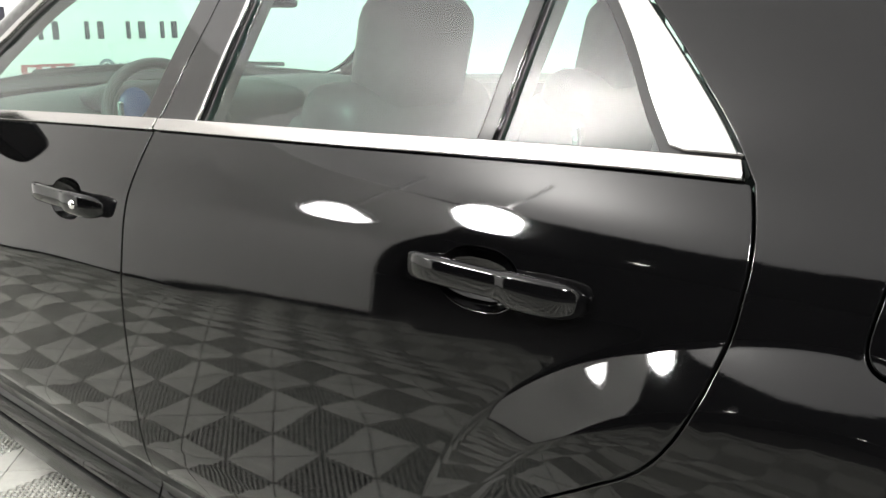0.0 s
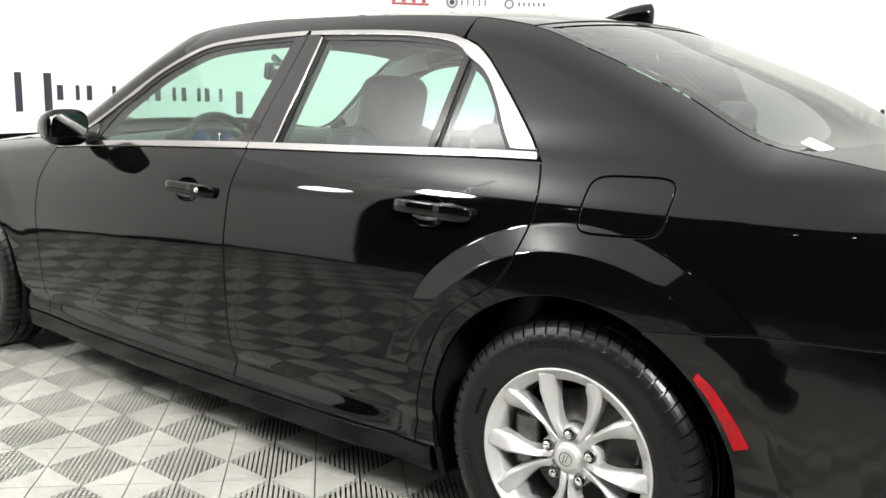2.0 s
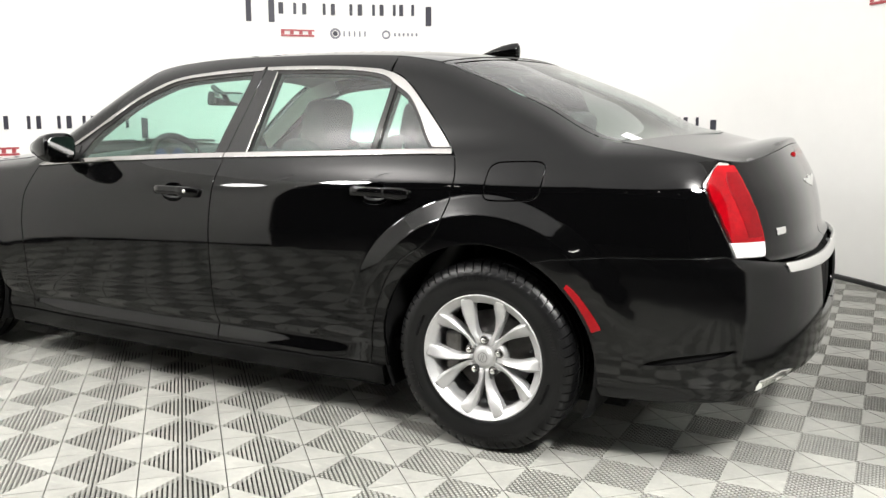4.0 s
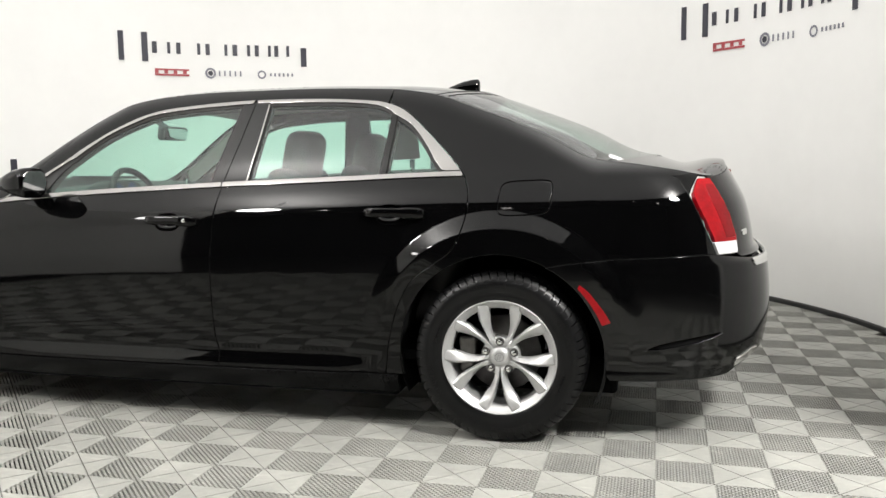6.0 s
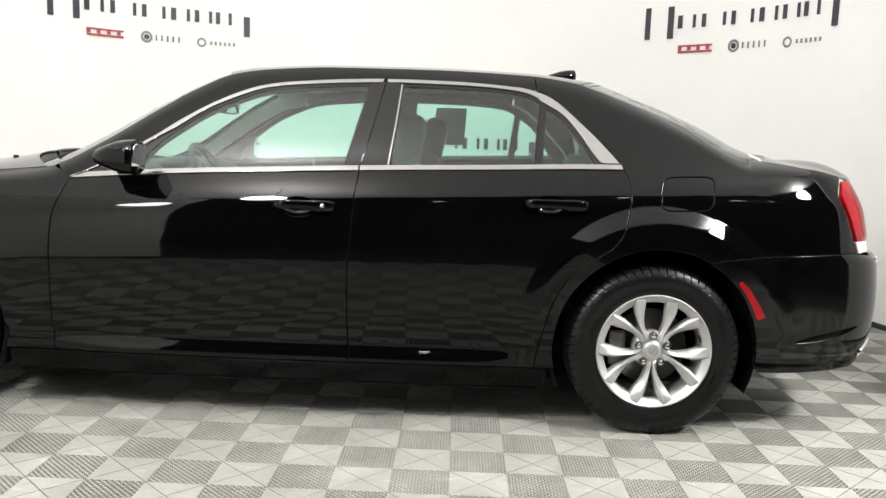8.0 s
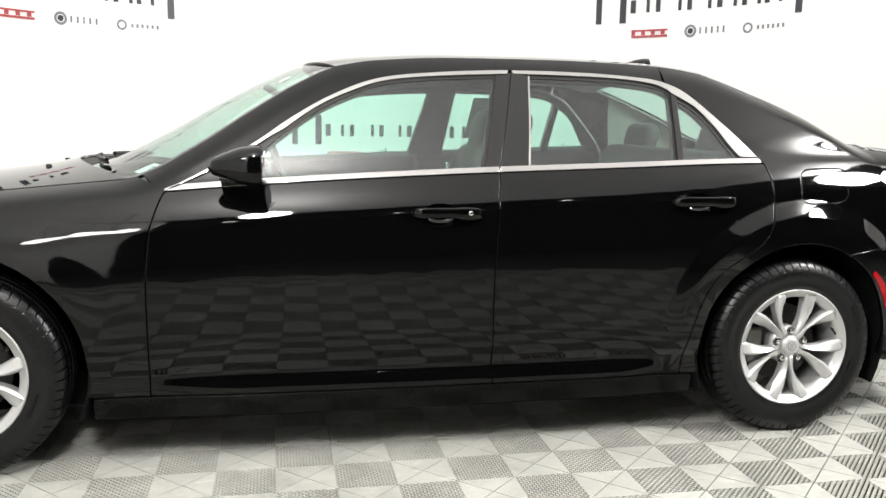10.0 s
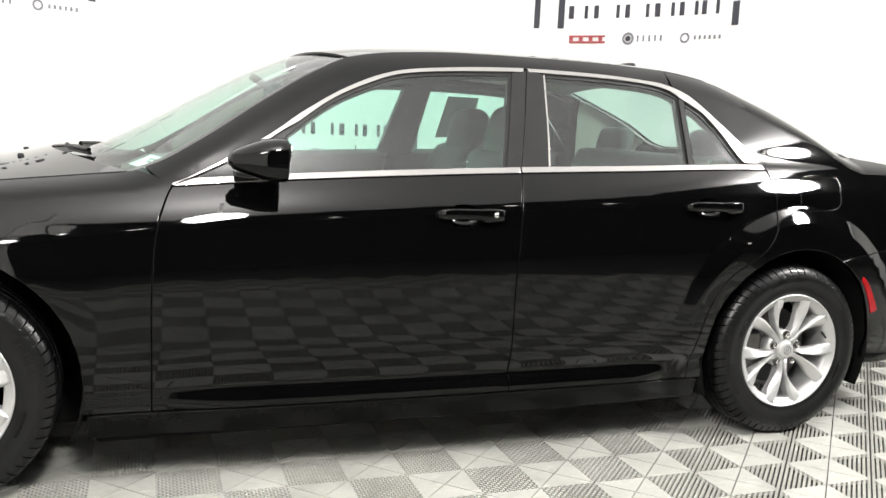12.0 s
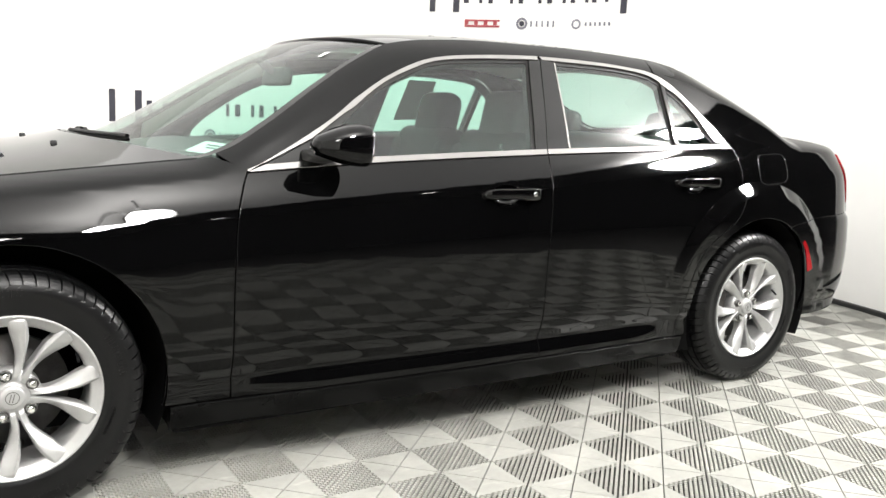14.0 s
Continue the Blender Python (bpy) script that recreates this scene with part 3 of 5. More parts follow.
SILL = 0.258
GAP_FRONT = spl([(-0.853, 0.963), (-0.876, 0.914), (-0.905, 0.81), (-0.915, 0.644), (-0.915, 0.45), (-0.915, SILL)])
GAP_MID = spl([(0.315, 1.034), (0.303, 0.95), (0.291, 0.82), (0.283, 0.65), (0.286, 0.42), (0.291, SILL)])
GAP_REAR = spl([(1.381, 1.070), (1.396, 1.02), (1.400, 0.97), (1.392, 0.905), (1.371, 0.832), (1.331, 0.772), (1.262, 0.722), (1.175, 0.655), (1.11, 0.541), (1.065, 0.381), (1.046, SILL)])
CHROME_UP = spl([(-0.862, 0.962), (-0.72, 1.035), (-0.55, 1.133), (-0.43, 1.216), (-0.28, 1.302), (-0.11, 1.366), (0.11, 1.394), (0.40, 1.410), (0.70, 1.409), (0.90, 1.398),
                 (1.00, 1.385), (1.10, 1.345), (1.218, 1.243), (1.322, 1.140), (1.381, 1.070)])


def belt_line(x0, x1, lift, n=40):
    return [(x, BELT(x) + lift) for x in steps(x0, x1, n)]


def cut(line, x0, x1):
    return [p for p in line if x0 - 1e-6 <= p[0] <= x1 + 1e-6]


FRONT_GLASS_TOP = spl([(-0.60, 1.012), (-0.53, 1.105), (-0.45, 1.172), (-0.33, 1.254), (-0.20, 1.314), (-0.08, 1.352), (0.11, 1.373), (0.335, 1.386)])
REAR_GLASS_TOP = spl([(0.468, 1.388), (0.70, 1.386), (0.86, 1.379), (0.97, 1.365), (1.022, 1.346), (1.041, 1.331)])
QUARTER_GLASS_TOP = spl([(1.061, 1.318), (1.128, 1.277), (1.190, 1.208), (1.240, 1.135), (1.274, 1.092)])
B1, B2, B3, B4 = 0.258, 0.430, 1.023, 1.042
front_pane = FRONT_GLASS_TOP + [(B1, BELT(B1) + 0.012)] + belt_line(B1, -0.60, 0.012)
rear_pane = REAR_GLASS_TOP + [(B3, BELT(B3) + 0.012)] + belt_line(B3, B2, 0.012)
quarter_pane = QUARTER_GLASS_TOP + [(1.280, BELT(1.280) + 0.012)] + belt_line(1.275, B4, 0.012)
HANDLE_X = ((-0.02, 0.235, 0.885), (0.972, 1.234, 0.922))


def oval(cx, cz, rx, rz, n=28, p=2.4):
    return [(cx + rx * math.copysign(abs(math.cos(t)) ** (2 / p), math.cos(t)), cz + rz * math.copysign(abs(math.sin(t)) ** (2 / p), math.sin(t)))
            for t in [2 * math.pi * i / n for i in range(n)]]


def door_handle(parent, x0, x1, z, side, lock=False):
    """A pull bar over a pressed cup."""
    cx = (x0 + x1) / 2 - 0.024
    loop = oval(cx, z, 0.058, 0.037)
    verts, faces = [], []
    n = len(loop)
    for k, (q, d) in enumerate(((1.0, 0.0), (0.93, 0.010), (0.75, 0.020), (0.4, 0.026), (0.02, 0.027))):
        for (u, w) in loop:
            uu, ww = cx + (u - cx) * q, z + (w - z) * q
            v = skin(uu, ww) - skin_normal(uu, ww) * d
            verts.append(Vector((v.x, v.y * -side, v.z)))
    for k in range(4):
        for i in range(n):
            j = (i + 1) % n
            f = (k * n + i, k * n + j, (k + 1) * n + j, (k + 1) * n + i)
            faces.append(f if side < 0 else f[::-1])
    link_mesh("handle_cup", verts, faces, PAINT, parent)
    secs = []
    for i in range(25):
        # a slim strap that thickens into a square grip at its rear third
        t = i / 24
        x = x0 + (x1 - x0) * t
        grip = step_up((t - 0.60) / 0.07)
        zz = z + 0.004 - 0.002 * grip
        end = 1 - 0.55 * abs(2 * t - 1) ** 12
        high, deep = (0.0185 + 0.0045 * grip) * end, (0.0105 + 0.0025 * grip) * end
        lift = 0.025 * (1 - abs(2 * t - 1) ** 6) + 0.003
        p, nn = skin(x, zz), skin_normal(x, zz)
        secs.append([p + nn * (lift + deep * math.copysign(abs(math.cos(a)) ** 0.62, math.cos(a))) + Vector((0, 0, high * math.copysign(abs(math.sin(a)) ** 0.62, math.sin(a)))) for a in [2 * math.pi * k / 12 for k in range(12)]])
    verts = [Vector((v.x, v.y * -side, v.z)) for s in secs for v in s]
    faces = []
    for i in range(24):
        for k in range(12):
            j = (k + 1) % 12
            f = (i * 12 + k, i * 12 + j, (i + 1) * 12 + j, (i + 1) * 12 + k)
            faces.append(f if side > 0 else f[::-1])
    caps = [tuple(range(12)), tuple(range(24 * 12, 25 * 12))[::-1]]
    faces += caps if side < 0 else [c[::-1] for c in caps]
    h = link_mesh("door_handle", verts, faces, PAINT, parent, label="glossy black pull handle")
    if lock:
        x = x0 + (x1 - x0) * 0.80
        p, nn = skin(x, z + 0.002), skin_normal(x, z + 0.002)
        p = p + nn * 0.0385
        v, f = lathe([(0.0004, -0.004), (0.0065, -0.004), (0.0085, -0.002), (0.009, 0.003)], 20)
        v = [Vector((p.x + a, (p.y + b) * -side, p.z + c)) for a, b, c in v]
        link_mesh("lock_cylinder", v, f if side < 0 else [q[::-1] for q in f], BRIGHT, h, label="small chrome lock cylinder")
    return h


FLARE = [(REAR + r * math.cos(radians(a)), AXLE_Z + r * math.sin(radians(a))) for r in (0.584, 0.576, 0.569, 0.561, 0.553, 0.545, 0.536, 0.526, 0.515, 0.503) for a in steps(20, 165, 110)]


def body_side(side):
    fender = [(-0.915, SILL), (-1.105, SILL)] + arch(FRONT, 0.412, -14, 190) + [(-1.945, 0.42), (-1.95, 0.60), (-1.95, CANT(-1.95) - 0.004)]
    fender += [(x, CANT(x) - 0.002) for x in steps(-1.94, -0.985, 40)] + [(-0.95, 1.008), (-0.90, 0.992)] + GAP_FRONT
    panel("front_fender", fender, PAINT, car, side, step=0.024)
    cups = [oval((a + b) / 2 - 0.024, z, 0.058, 0.037) for a, b, z in HANDLE_X]
    fd = GAP_FRONT + [(0.291, SILL)] + GAP_MID[::-1] + belt_line(0.31, -0.85, -0.006)
    front = panel("front_door", fd, PAINT, car, side, holes=[cups[0]])
    rd = GAP_MID + [(1.046, SILL)] + GAP_REAR[1:][::-1] + belt_line(1.378, 0.32, -0.006)
    rear = panel("rear_door", rd, PAINT, car, side, holes=[cups[1]], step=0.02, rings_at=FLARE)
    door_handle(front, *HANDLE_X[0], side, True)
    door_handle(rear, *HANDLE_X[1], side)
    # quarter panel with the pillar behind the glass, holed for the filler flap
    flap = oval(1.627, 0.988, 0.104, 0.066, 40, 5.0)
    flap = [(u + 0.008 * (w - 0.988) / 0.066, w + 0.004 * (u - 1.627) / 0.1) for u, w in flap]
    lamp_front = spl([(2.357, 0.762), (2.342, 0.80), (2.298, 0.895), (2.254, 0.985), (2.255, 1.015), (2.283, 1.071)])
    lamp_front = [(along(x, z), z) for x, z in lamp_front]
    seam = spl([(1.718, 0.720), (1.80, 0.735), (1.99, 0.752), (2.33, 0.768)])
    seam = [(along(x, z), z) for x, z in seam]
    q = [(1.046, SILL), (1.128, SILL)] + arch(REAR, 0.408, 194, 62) + seam + lamp_front
    q += [(along(x, CANT(x)), CANT(x) - 0.002) for x in steps(2.278, 1.02, 50)]
    q += [p for p in CHROME_UP if p[0] > 1.02] + GAP_REAR[1:]
    panel("quarter_panel", q, PAINT, car, side, holes=[flap], step=0.02, rings_at=FLARE)
    panel("fuel_flap", flap, PAINT, car, side, gap=0.003, rings_at=FLARE)
    # rail from the windscreen's foot over the doors
    rail = [(-0.905, 0.996)] + [(x, CANT(x) - 0.002) for x in steps(-0.93, 1.02, 80)] + [p for p in CHROME_UP if p[0] <= 1.02][::-1]
    panel("roof_rail", rail, PAINT, car, side, gap=0.0, step=0.03)
    # bright trim round the glass
    up = [(-0.79, BELT(-0.79) + 0.016), (-0.62, 1.068), (-0.5, 1.147)] + [(x, z + 0.003) for x, z in FRONT_GLASS_TOP if x > -0.46]
    panel("window_trim", cut(CHROME_UP, -0.862, 0.394) + [(0.392, 1.410), (0.385, 1.391)] + up[::-1], CHROME, front, side, gap=0.0035, off=0.004, depth=0.012, step=0, label="brushed chrome upper window trim")
    up = [(0.405, 1.391)] + [(x, z + 0.003) for x, z in REAR_GLASS_TOP] + [(x + 0.004, z + 0.003) for x, z in QUARTER_GLASS_TOP] + [(1.297, BELT(1.297) + 0.014)]
    panel("window_trim", [(0.399, 1.410)] + cut(CHROME_UP, 0.399, 1.366) + [(1.362, BELT(1.362) + 0.014)] + up[::-1], CHROME, rear, side, gap=0.0045, off=0.004, depth=0.012, step=0, label="brushed chrome upper window trim")
    panel("belt_trim", belt_line(-0.85, 0.309, -0.005) + belt_line(0.309, -0.79, 0.012), CHROME, front, side, gap=0.0004, off=0.005, depth=0.012, step=0, label="brushed chrome belt strip")
    panel("belt_trim", belt_line(0.317, 1.369, -0.005) + belt_line(1.362, 0.317, 0.012), CHROME, rear, side, gap=0.0004, off=0.005, depth=0.012, step=0, label="brushed chrome belt strip")
    # black field behind the trim, with the panes set into it
    field = cut(CHROME_UP, -0.80, 1.365)
    field = [(x, z - 0.006) for x, z in field] + belt_line(1.355, -0.82, 0.0)
    panel("window_frame", field, SEAL, car, side, gap=0.0, off=-0.006, depth=0.035, holes=[inset(front_pane if area2(front_pane) > 0 else front_pane[::-1], 0.004), inset(rear_pane if area2(rear_pane) > 0 else rear_pane[::-1], 0.004), inset(quarter_pane if area2(quarter_pane) > 0 else quarter_pane[::-1], 0.004)], step=0.03, label="black rubber and pillar surround")
    panel("pane", front_pane, GLASS, front, side, gap=-0.002, off=-0.010, depth=0, label="green-tinted front window")
    panel("pane", rear_pane, GLASS, rear, side, gap=-0.002, off=-0.010, depth=0, label="green-tinted rear window")
    panel("quarter_pane", quarter_pane, GLASS, rear, side, gap=-0.002, off=-0.010, depth=0, label="green-tinted corner window")
    panel("pillar_cover", [(0.339, 1.389), (0.262, BELT(0.262) + 0.012), (0.316, BELT(0.318) + 0.012), (0.358, 1.22), (0.397, 1.402), (0.385, 1.391)], GLOSS, front, side, gap=0.0015, off=0.002, depth=0.01, step=0.03, label="glossy black pillar cover")
    panel("pillar_cover", [(0.401, 1.402), (0.361, 1.22), (0.319, BELT(0.318) + 0.012), (0.426, BELT(0.426) + 0.012), (0.447, 1.22), (0.464, 1.389)], GLOSS, rear, side, gap=0.0015, off=0.002, depth=0.01, step=0.03, label="glossy black pillar cover")
    panel("pillar_bead", [(0.4255, BELT(0.426) + 0.014), (0.430, BELT(0.43) + 0.014), (0.4505, 1.22), (0.4675, 1.386), (0.464, 1.386), (0.447, 1.22)], CHROME, rear, side, gap=0.0004, off=0.005, depth=0.006, step=0, label="thin bright bead")
    panel("window_divider", [(1.022, BELT(1.022) + 0.013), (1.044, BELT(1.044) + 0.013), (1.061, 1.322), (1.041, 1.334)], GLOSS, rear, side, gap=0.0008, off=0.003, depth=0.012, step=0.03, label="glossy black window divider")
    panel("mirror_sail", [(-0.785, BELT(-0.785) + 0.014), (-0.60, BELT(-0.6) + 0.014), (-0.60, 1.062), (-0.62, 1.066)], GLOSS, front, side, gap=0.001, off=0.002, depth=0.01, step=0.03, label="black triangular mirror base")
    panel("sill", [(-1.10, 0.180), (1.098, 0.180), (1.098, SILL - 0.004), (-1.10, SILL - 0.004)], SILL_BLACK, car, side, gap=0.001, off=0.006, depth=0.03, label="black painted sill")
    # tail lamp
    inner_u = spl([(2.437, 0.762), (2.430, 0.819), (2.397, 0.926), (2.347, 1.020), (2.310, 1.067)])
    inner_u = [(along(x, z), z) for x, z in inner_u]
    lens = lamp_front + inner_u[::-1]
    lamp = panel("tail_lamp", lens, BRIGHT, car, side, gap=0.004, off=-0.004, depth=0.03, step=0.02, label="tall tail lamp with chrome rim")
    def between(t0, t1, z0, z1, n=14):
        a, b = [], []
        for i in range(n + 1):
            z = z0 + (z1 - z0) * i / n
            lf = min(lamp_front, key=lambda p: abs(p[1] - z))[0]
            rf = min(inner_u, key=lambda p: abs(p[1] - z))[0]
            a.append((lf + (rf - lf) * t0, z))
            b.append((lf + (rf - lf) * t1, z))
        return a + b[::-1]
    panel("red_lens", between(0.10, 0.97, 0.815, 1.052), RED, lamp, side, gap=0.0, off=0.008, depth=0.014, step=0.02, label="bright red lens")
    panel("light_guide", between(0.54, 0.93, 0.830, 1.03), RED_DARK, lamp, side, gap=0.0, off=0.0095, depth=0.004, step=0.02, label="darker red light guide")
    panel("clear_lens", between(0.05, 0.95, 0.768, 0.812), CLEAR, lamp, side, gap=0.0, off=0.008, depth=0.014, step=0.02, label="clear reversing lens")
    # bumper with its side reflector
    return front, rear, lamp_front, inner_u, seam


left = body_side(-1)
right = body_side(1)
lamp_front, inner_u, seam = left[2:]


def lid_height(u):
    """The lid's top edge at u, with the lip swept up at the middle of the tail."""
    p = skin(u, 1.07)
    return CANT(min(p.x, 2.5)) + lip(p.x, p.y)


def lip(x, y):
    return 0.048 * step_up((x - 2.20) / 0.22) * (1 - min(1.0, abs(y) / 0.66) ** 2.5)


def tail_end():
    edge = [(along(x, z), z) for x, z in ((2.25, 0.281), (2.31, 0.290), (2.363, 0.314), (2.461, 0.408), (2.545, 0.430))] + [(END, 0.436)]
    foot = [(along(x, z), z) for x, z in ((2.25, 0.278), (2.407, 0.285), (2.448, 0.310), (2.527, 0.350))] + [(END, 0.385)]
    low = [(1.952, 0.272), (2.10, 0.272)] + edge
    slot = spl([(2.10, 0.400), (2.13, 0.416), (2.20, 0.436), (2.30, 0.455), (2.37, 0.466)]) + spl([(2.386, 0.463), (2.345, 0.446), (2.26, 0.424), (2.16, 0.404)])
    slot = [(along(x, z), z) for x, z in slot]
    b = arch(REAR, 0.408, 62, -8)[:-1] + [(1.935, 0.30)] + low + [(END, 0.515), (END - 0.375, 0.515), (END - 0.40, 0.70), (END, 0.712), (END, 0.742)] + [(inner_u[0][0] + 0.05, 0.744), (inner_u[0][0], 0.750)] + seam[::-1]
    bumper = panel("rear_bumper", b, BUMPER_PAINT, car, gap=0.002, both=True, holes=[slot], step=0.03, label="black painted rear bumper")
    for s in (-1, 1):
        refl = spl([(1.845, 0.655), (1.885, 0.62), (1.925, 0.56), (1.952, 0.508)]) + spl([(1.925, 0.495), (1.905, 0.545), (1.872, 0.60), (1.838, 0.640)])
        panel("reflector", refl, RED, bumper, s, gap=0.001, off=0.004, depth=0.012, step=0.02, label="slim curved red side reflector")
        panel("bright_bar", [(inner_u[0][0] + 0.06, 0.712), (END, 0.705), (END, 0.738), (inner_u[0][0] + 0.05, 0.738)], BRIGHT, bumper, s, gap=0.0, off=0.006, depth=0.014, step=0.03, label="chrome bumper bar")
        panel("plate_recess", [(END - 0.43, 0.495), (END, 0.495), (END, 0.73), (END - 0.43, 0.73)], PAINT, bumper, s, gap=0.0, off=-0.04, depth=0, step=0.04, label="black number plate recess")
        panel("slot_floor", inset(slot if area2(slot) > 0 else slot[::-1], -0.006), DARK, bumper, s, gap=0.0, off=-0.012, depth=0, step=0.02, label="dark recessed crease")
        panel("lower_valance", foot + edge[::-1], BUMPER_PAINT, bumper, s, gap=0.002, off=-0.003, depth=0.03, step=0.03, label="black lower valance")
        tip = [(2.435, 0.318), (2.470, 0.334), (2.520, 0.360), (2.532, 0.374), (2.505, 0.376), (2.445, 0.346)]
        panel("exhaust_finisher", [(along(x, z), z) for x, z in tip], BRIGHT, bumper, s, gap=0.0, off=0.004, depth=0.03, step=0.02, label="slim chrome exhaust finisher")
    face = [(u + 0.004, z) for u, z in inner_u]
    face += [(u, lid_height(u) - 0.004) for u in steps(face[-1][0] + 0.01, END, 16)] + [(END, 0.752), (inner_u[0][0] + 0.01, 0.752)]
    lid = panel("trunk_lid", face, PAINT, car, gap=0.001, both=True, step=0.035, label="black painted trunk lid")
    us = [along(1.96, 1.12) + (END - along(1.96, 1.12)) * (1 - (1 - i / 40) ** 1.6) for i in range(41)]

    def top(u, v):
        e = skin(u, lid_height(u) - 0.002)
        t = min(1, (u - 1.96) / 0.5)
        return (e.x - 0.002 + 0.19 * (1 - v * v) * (1 - t) ** 2, e.y * -v * 0.998, e.z + lip(e.x, e.y * v) - lip(e.x, e.y) + 0.022 * (1 - abs(v) ** 2.6) * min(1, (END - u) * 2.0 + 0.25))
    sheet("lid_top", top, us, steps(-1, 1, 40), PAINT, lid, thick=0.01, flip=True)
    for s in (-1, 1):
        panel("badge", [(along(2.463, 0.83), 0.828), (along(2.483, 0.83), 0.830), (along(2.483, 0.83), 0.850), (along(2.463, 0.83), 0.848)], BRIGHT, lid, s, gap=0, off=0.003, depth=0.004, step=0, label="small chrome badge")
    panel("winged_badge", [(END - 0.17, 0.972), (END - 0.06, 0.955), (END, 0.945), (END, 0.985), (END - 0.06, 0.974), (END - 0.17, 0.980)], BRIGHT, lid, gap=0, off=0.004, depth=0.006, both=True, step=0, label="plain winged chrome emblem")
    bm = box_bm(2.405, 2.458, -0.13, 0.13, 1.058, 1.078, 0.006)
    part("high_brake_lamp", bm, RED, lid, "narrow red high brake lamp")


tail_end()


def top_sheets():
    # bonnet
    us = [-0.985 - (END - 0.985) * (i / 44) ** 0.8 for i in range(45)]

    def bonnet(u, v):
        e = skin(u, CANT(max(skin(u, 0.9).x, -2.5)) - 0.002)
        t = min(1, (-0.985 - u) / 0.9)
        bow = 0.28 * (1 - t) ** 2 * (1 - v * v)
        return (e.x - bow, e.y * -v * 0.998, e.z + (0.045 * (1 - abs(v) ** 2.4)) * min(1, (END + u) * 1.6 + 0.15))
    sheet("bonnet", bonnet, us, steps(-1, 1, 40), PAINT, car, thick=0.012, flip=False, label="black painted bonnet")
    # front end below it
    nose = [(-1.95, 0.60), (-1.945, 0.42)] + [(-1.94, 0.26), (-2.1, 0.20), (-END, 0.22), (-END, CANT(-2.4) - 0.004), (-1.95, CANT(-1.95) - 0.004)]
    panel("front_bumper", nose, PAINT, car, both=True, gap=0.002, step=0.05, label="black painted nose and bumper")
    # roof
    xs = steps(-0.26, 1.21, 46)

    def roof(x, v):
        y = half_width(x, CANT(x) - 0.002)
        return (x - (0.10 * (1 - v * v) if x < 0.2 else 0) * max(0, (0.2 - x) / 0.46) + 0.14 * (1 - v * v) * max(0, (x - 0.9) / 0.31) ** 1.5, y * v, CANT(x) - 0.002 + 0.036 * (1 - abs(v) ** 3.2))
    sheet("roof", roof, xs, steps(-1, 1, 40), PAINT, car, thick=0.01, flip=True, label="black painted roof")
    # screens
    def front_screen(t, v):
        x = -0.985 + (0.985 - 0.262) * t
        z = CANT(x) - 0.006
        y = half_width(x, z)
        return (x - (0.24 - 0.14 * t) * (1 - v * v), (y - 0.012) * v, z + (0.02 + 0.014 * t) * (1 - abs(v) ** 2.2))
    sheet("windscreen", front_screen, steps(0.0, 1, 24), steps(-1, 1, 30), SCREEN_GLASS, car, flip=True, label="clear windscreen")

    def rear_screen(t, v):
        x = 1.205 + (1.965 - 1.205) * t
        z = CANT(x) - 0.006
        y = half_width(x, z)
        return (x + (0.14 + 0.05 * t) * (1 - v * v), (y - 0.008) * v, z + (0.034 - 0.012 * t) * (1 - abs(v) ** 3.2))
    sheet("rear_screen", rear_screen, steps(0, 1, 24), steps(-1, 1, 30), REAR_GLASS, car, flip=True, label="tinted rear window")
    for s in (-1, 1):
        def edge(t, v, s=s):
            a = Vector(rear_screen(t, s * (1.0 - 0.035 * v)))
            return (a.x, a.y, a.z + 0.002)
        sheet("screen_edge", edge, steps(0, 1, 24), steps(0, 1, 3), GLOSS, car, flip=s < 0)
        def edge2(t, v, s=s):
            a = Vector(front_screen(t, s * (1.0 - 0.035 * v)))
            return (a.x, a.y, a.z + 0.002)
        sheet("screen_edge", edge2, steps(0, 1, 24), steps(0, 1, 3), GLOSS, car, flip=s < 0)

    def header(t, v):
        a = Vector(rear_screen(0.05 * t, v))
        return (a.x, a.y, a.z + 0.0025)
    sheet("screen_edge", header, steps(0, 1, 3), steps(-0.98, 0.98, 30), GLOSS, car, flip=True)
    # cowl below the windscreen
    def cowl(t, v):
        a, b = Vector(front_screen(0.0, v)), Vector(bonnet(-0.985, v))
        p = a.lerp(b, t)
        return (p.x, p.y * 0.99, p.z - 0.012)
    sheet("cowl", cowl, steps(-0.3, 1.3, 6), steps(-1, 1, 30), MATTE, car, flip=True, label="black plastic cowl")
    return front_screen, rear_screen


front_screen, rear_screen = top_sheets()


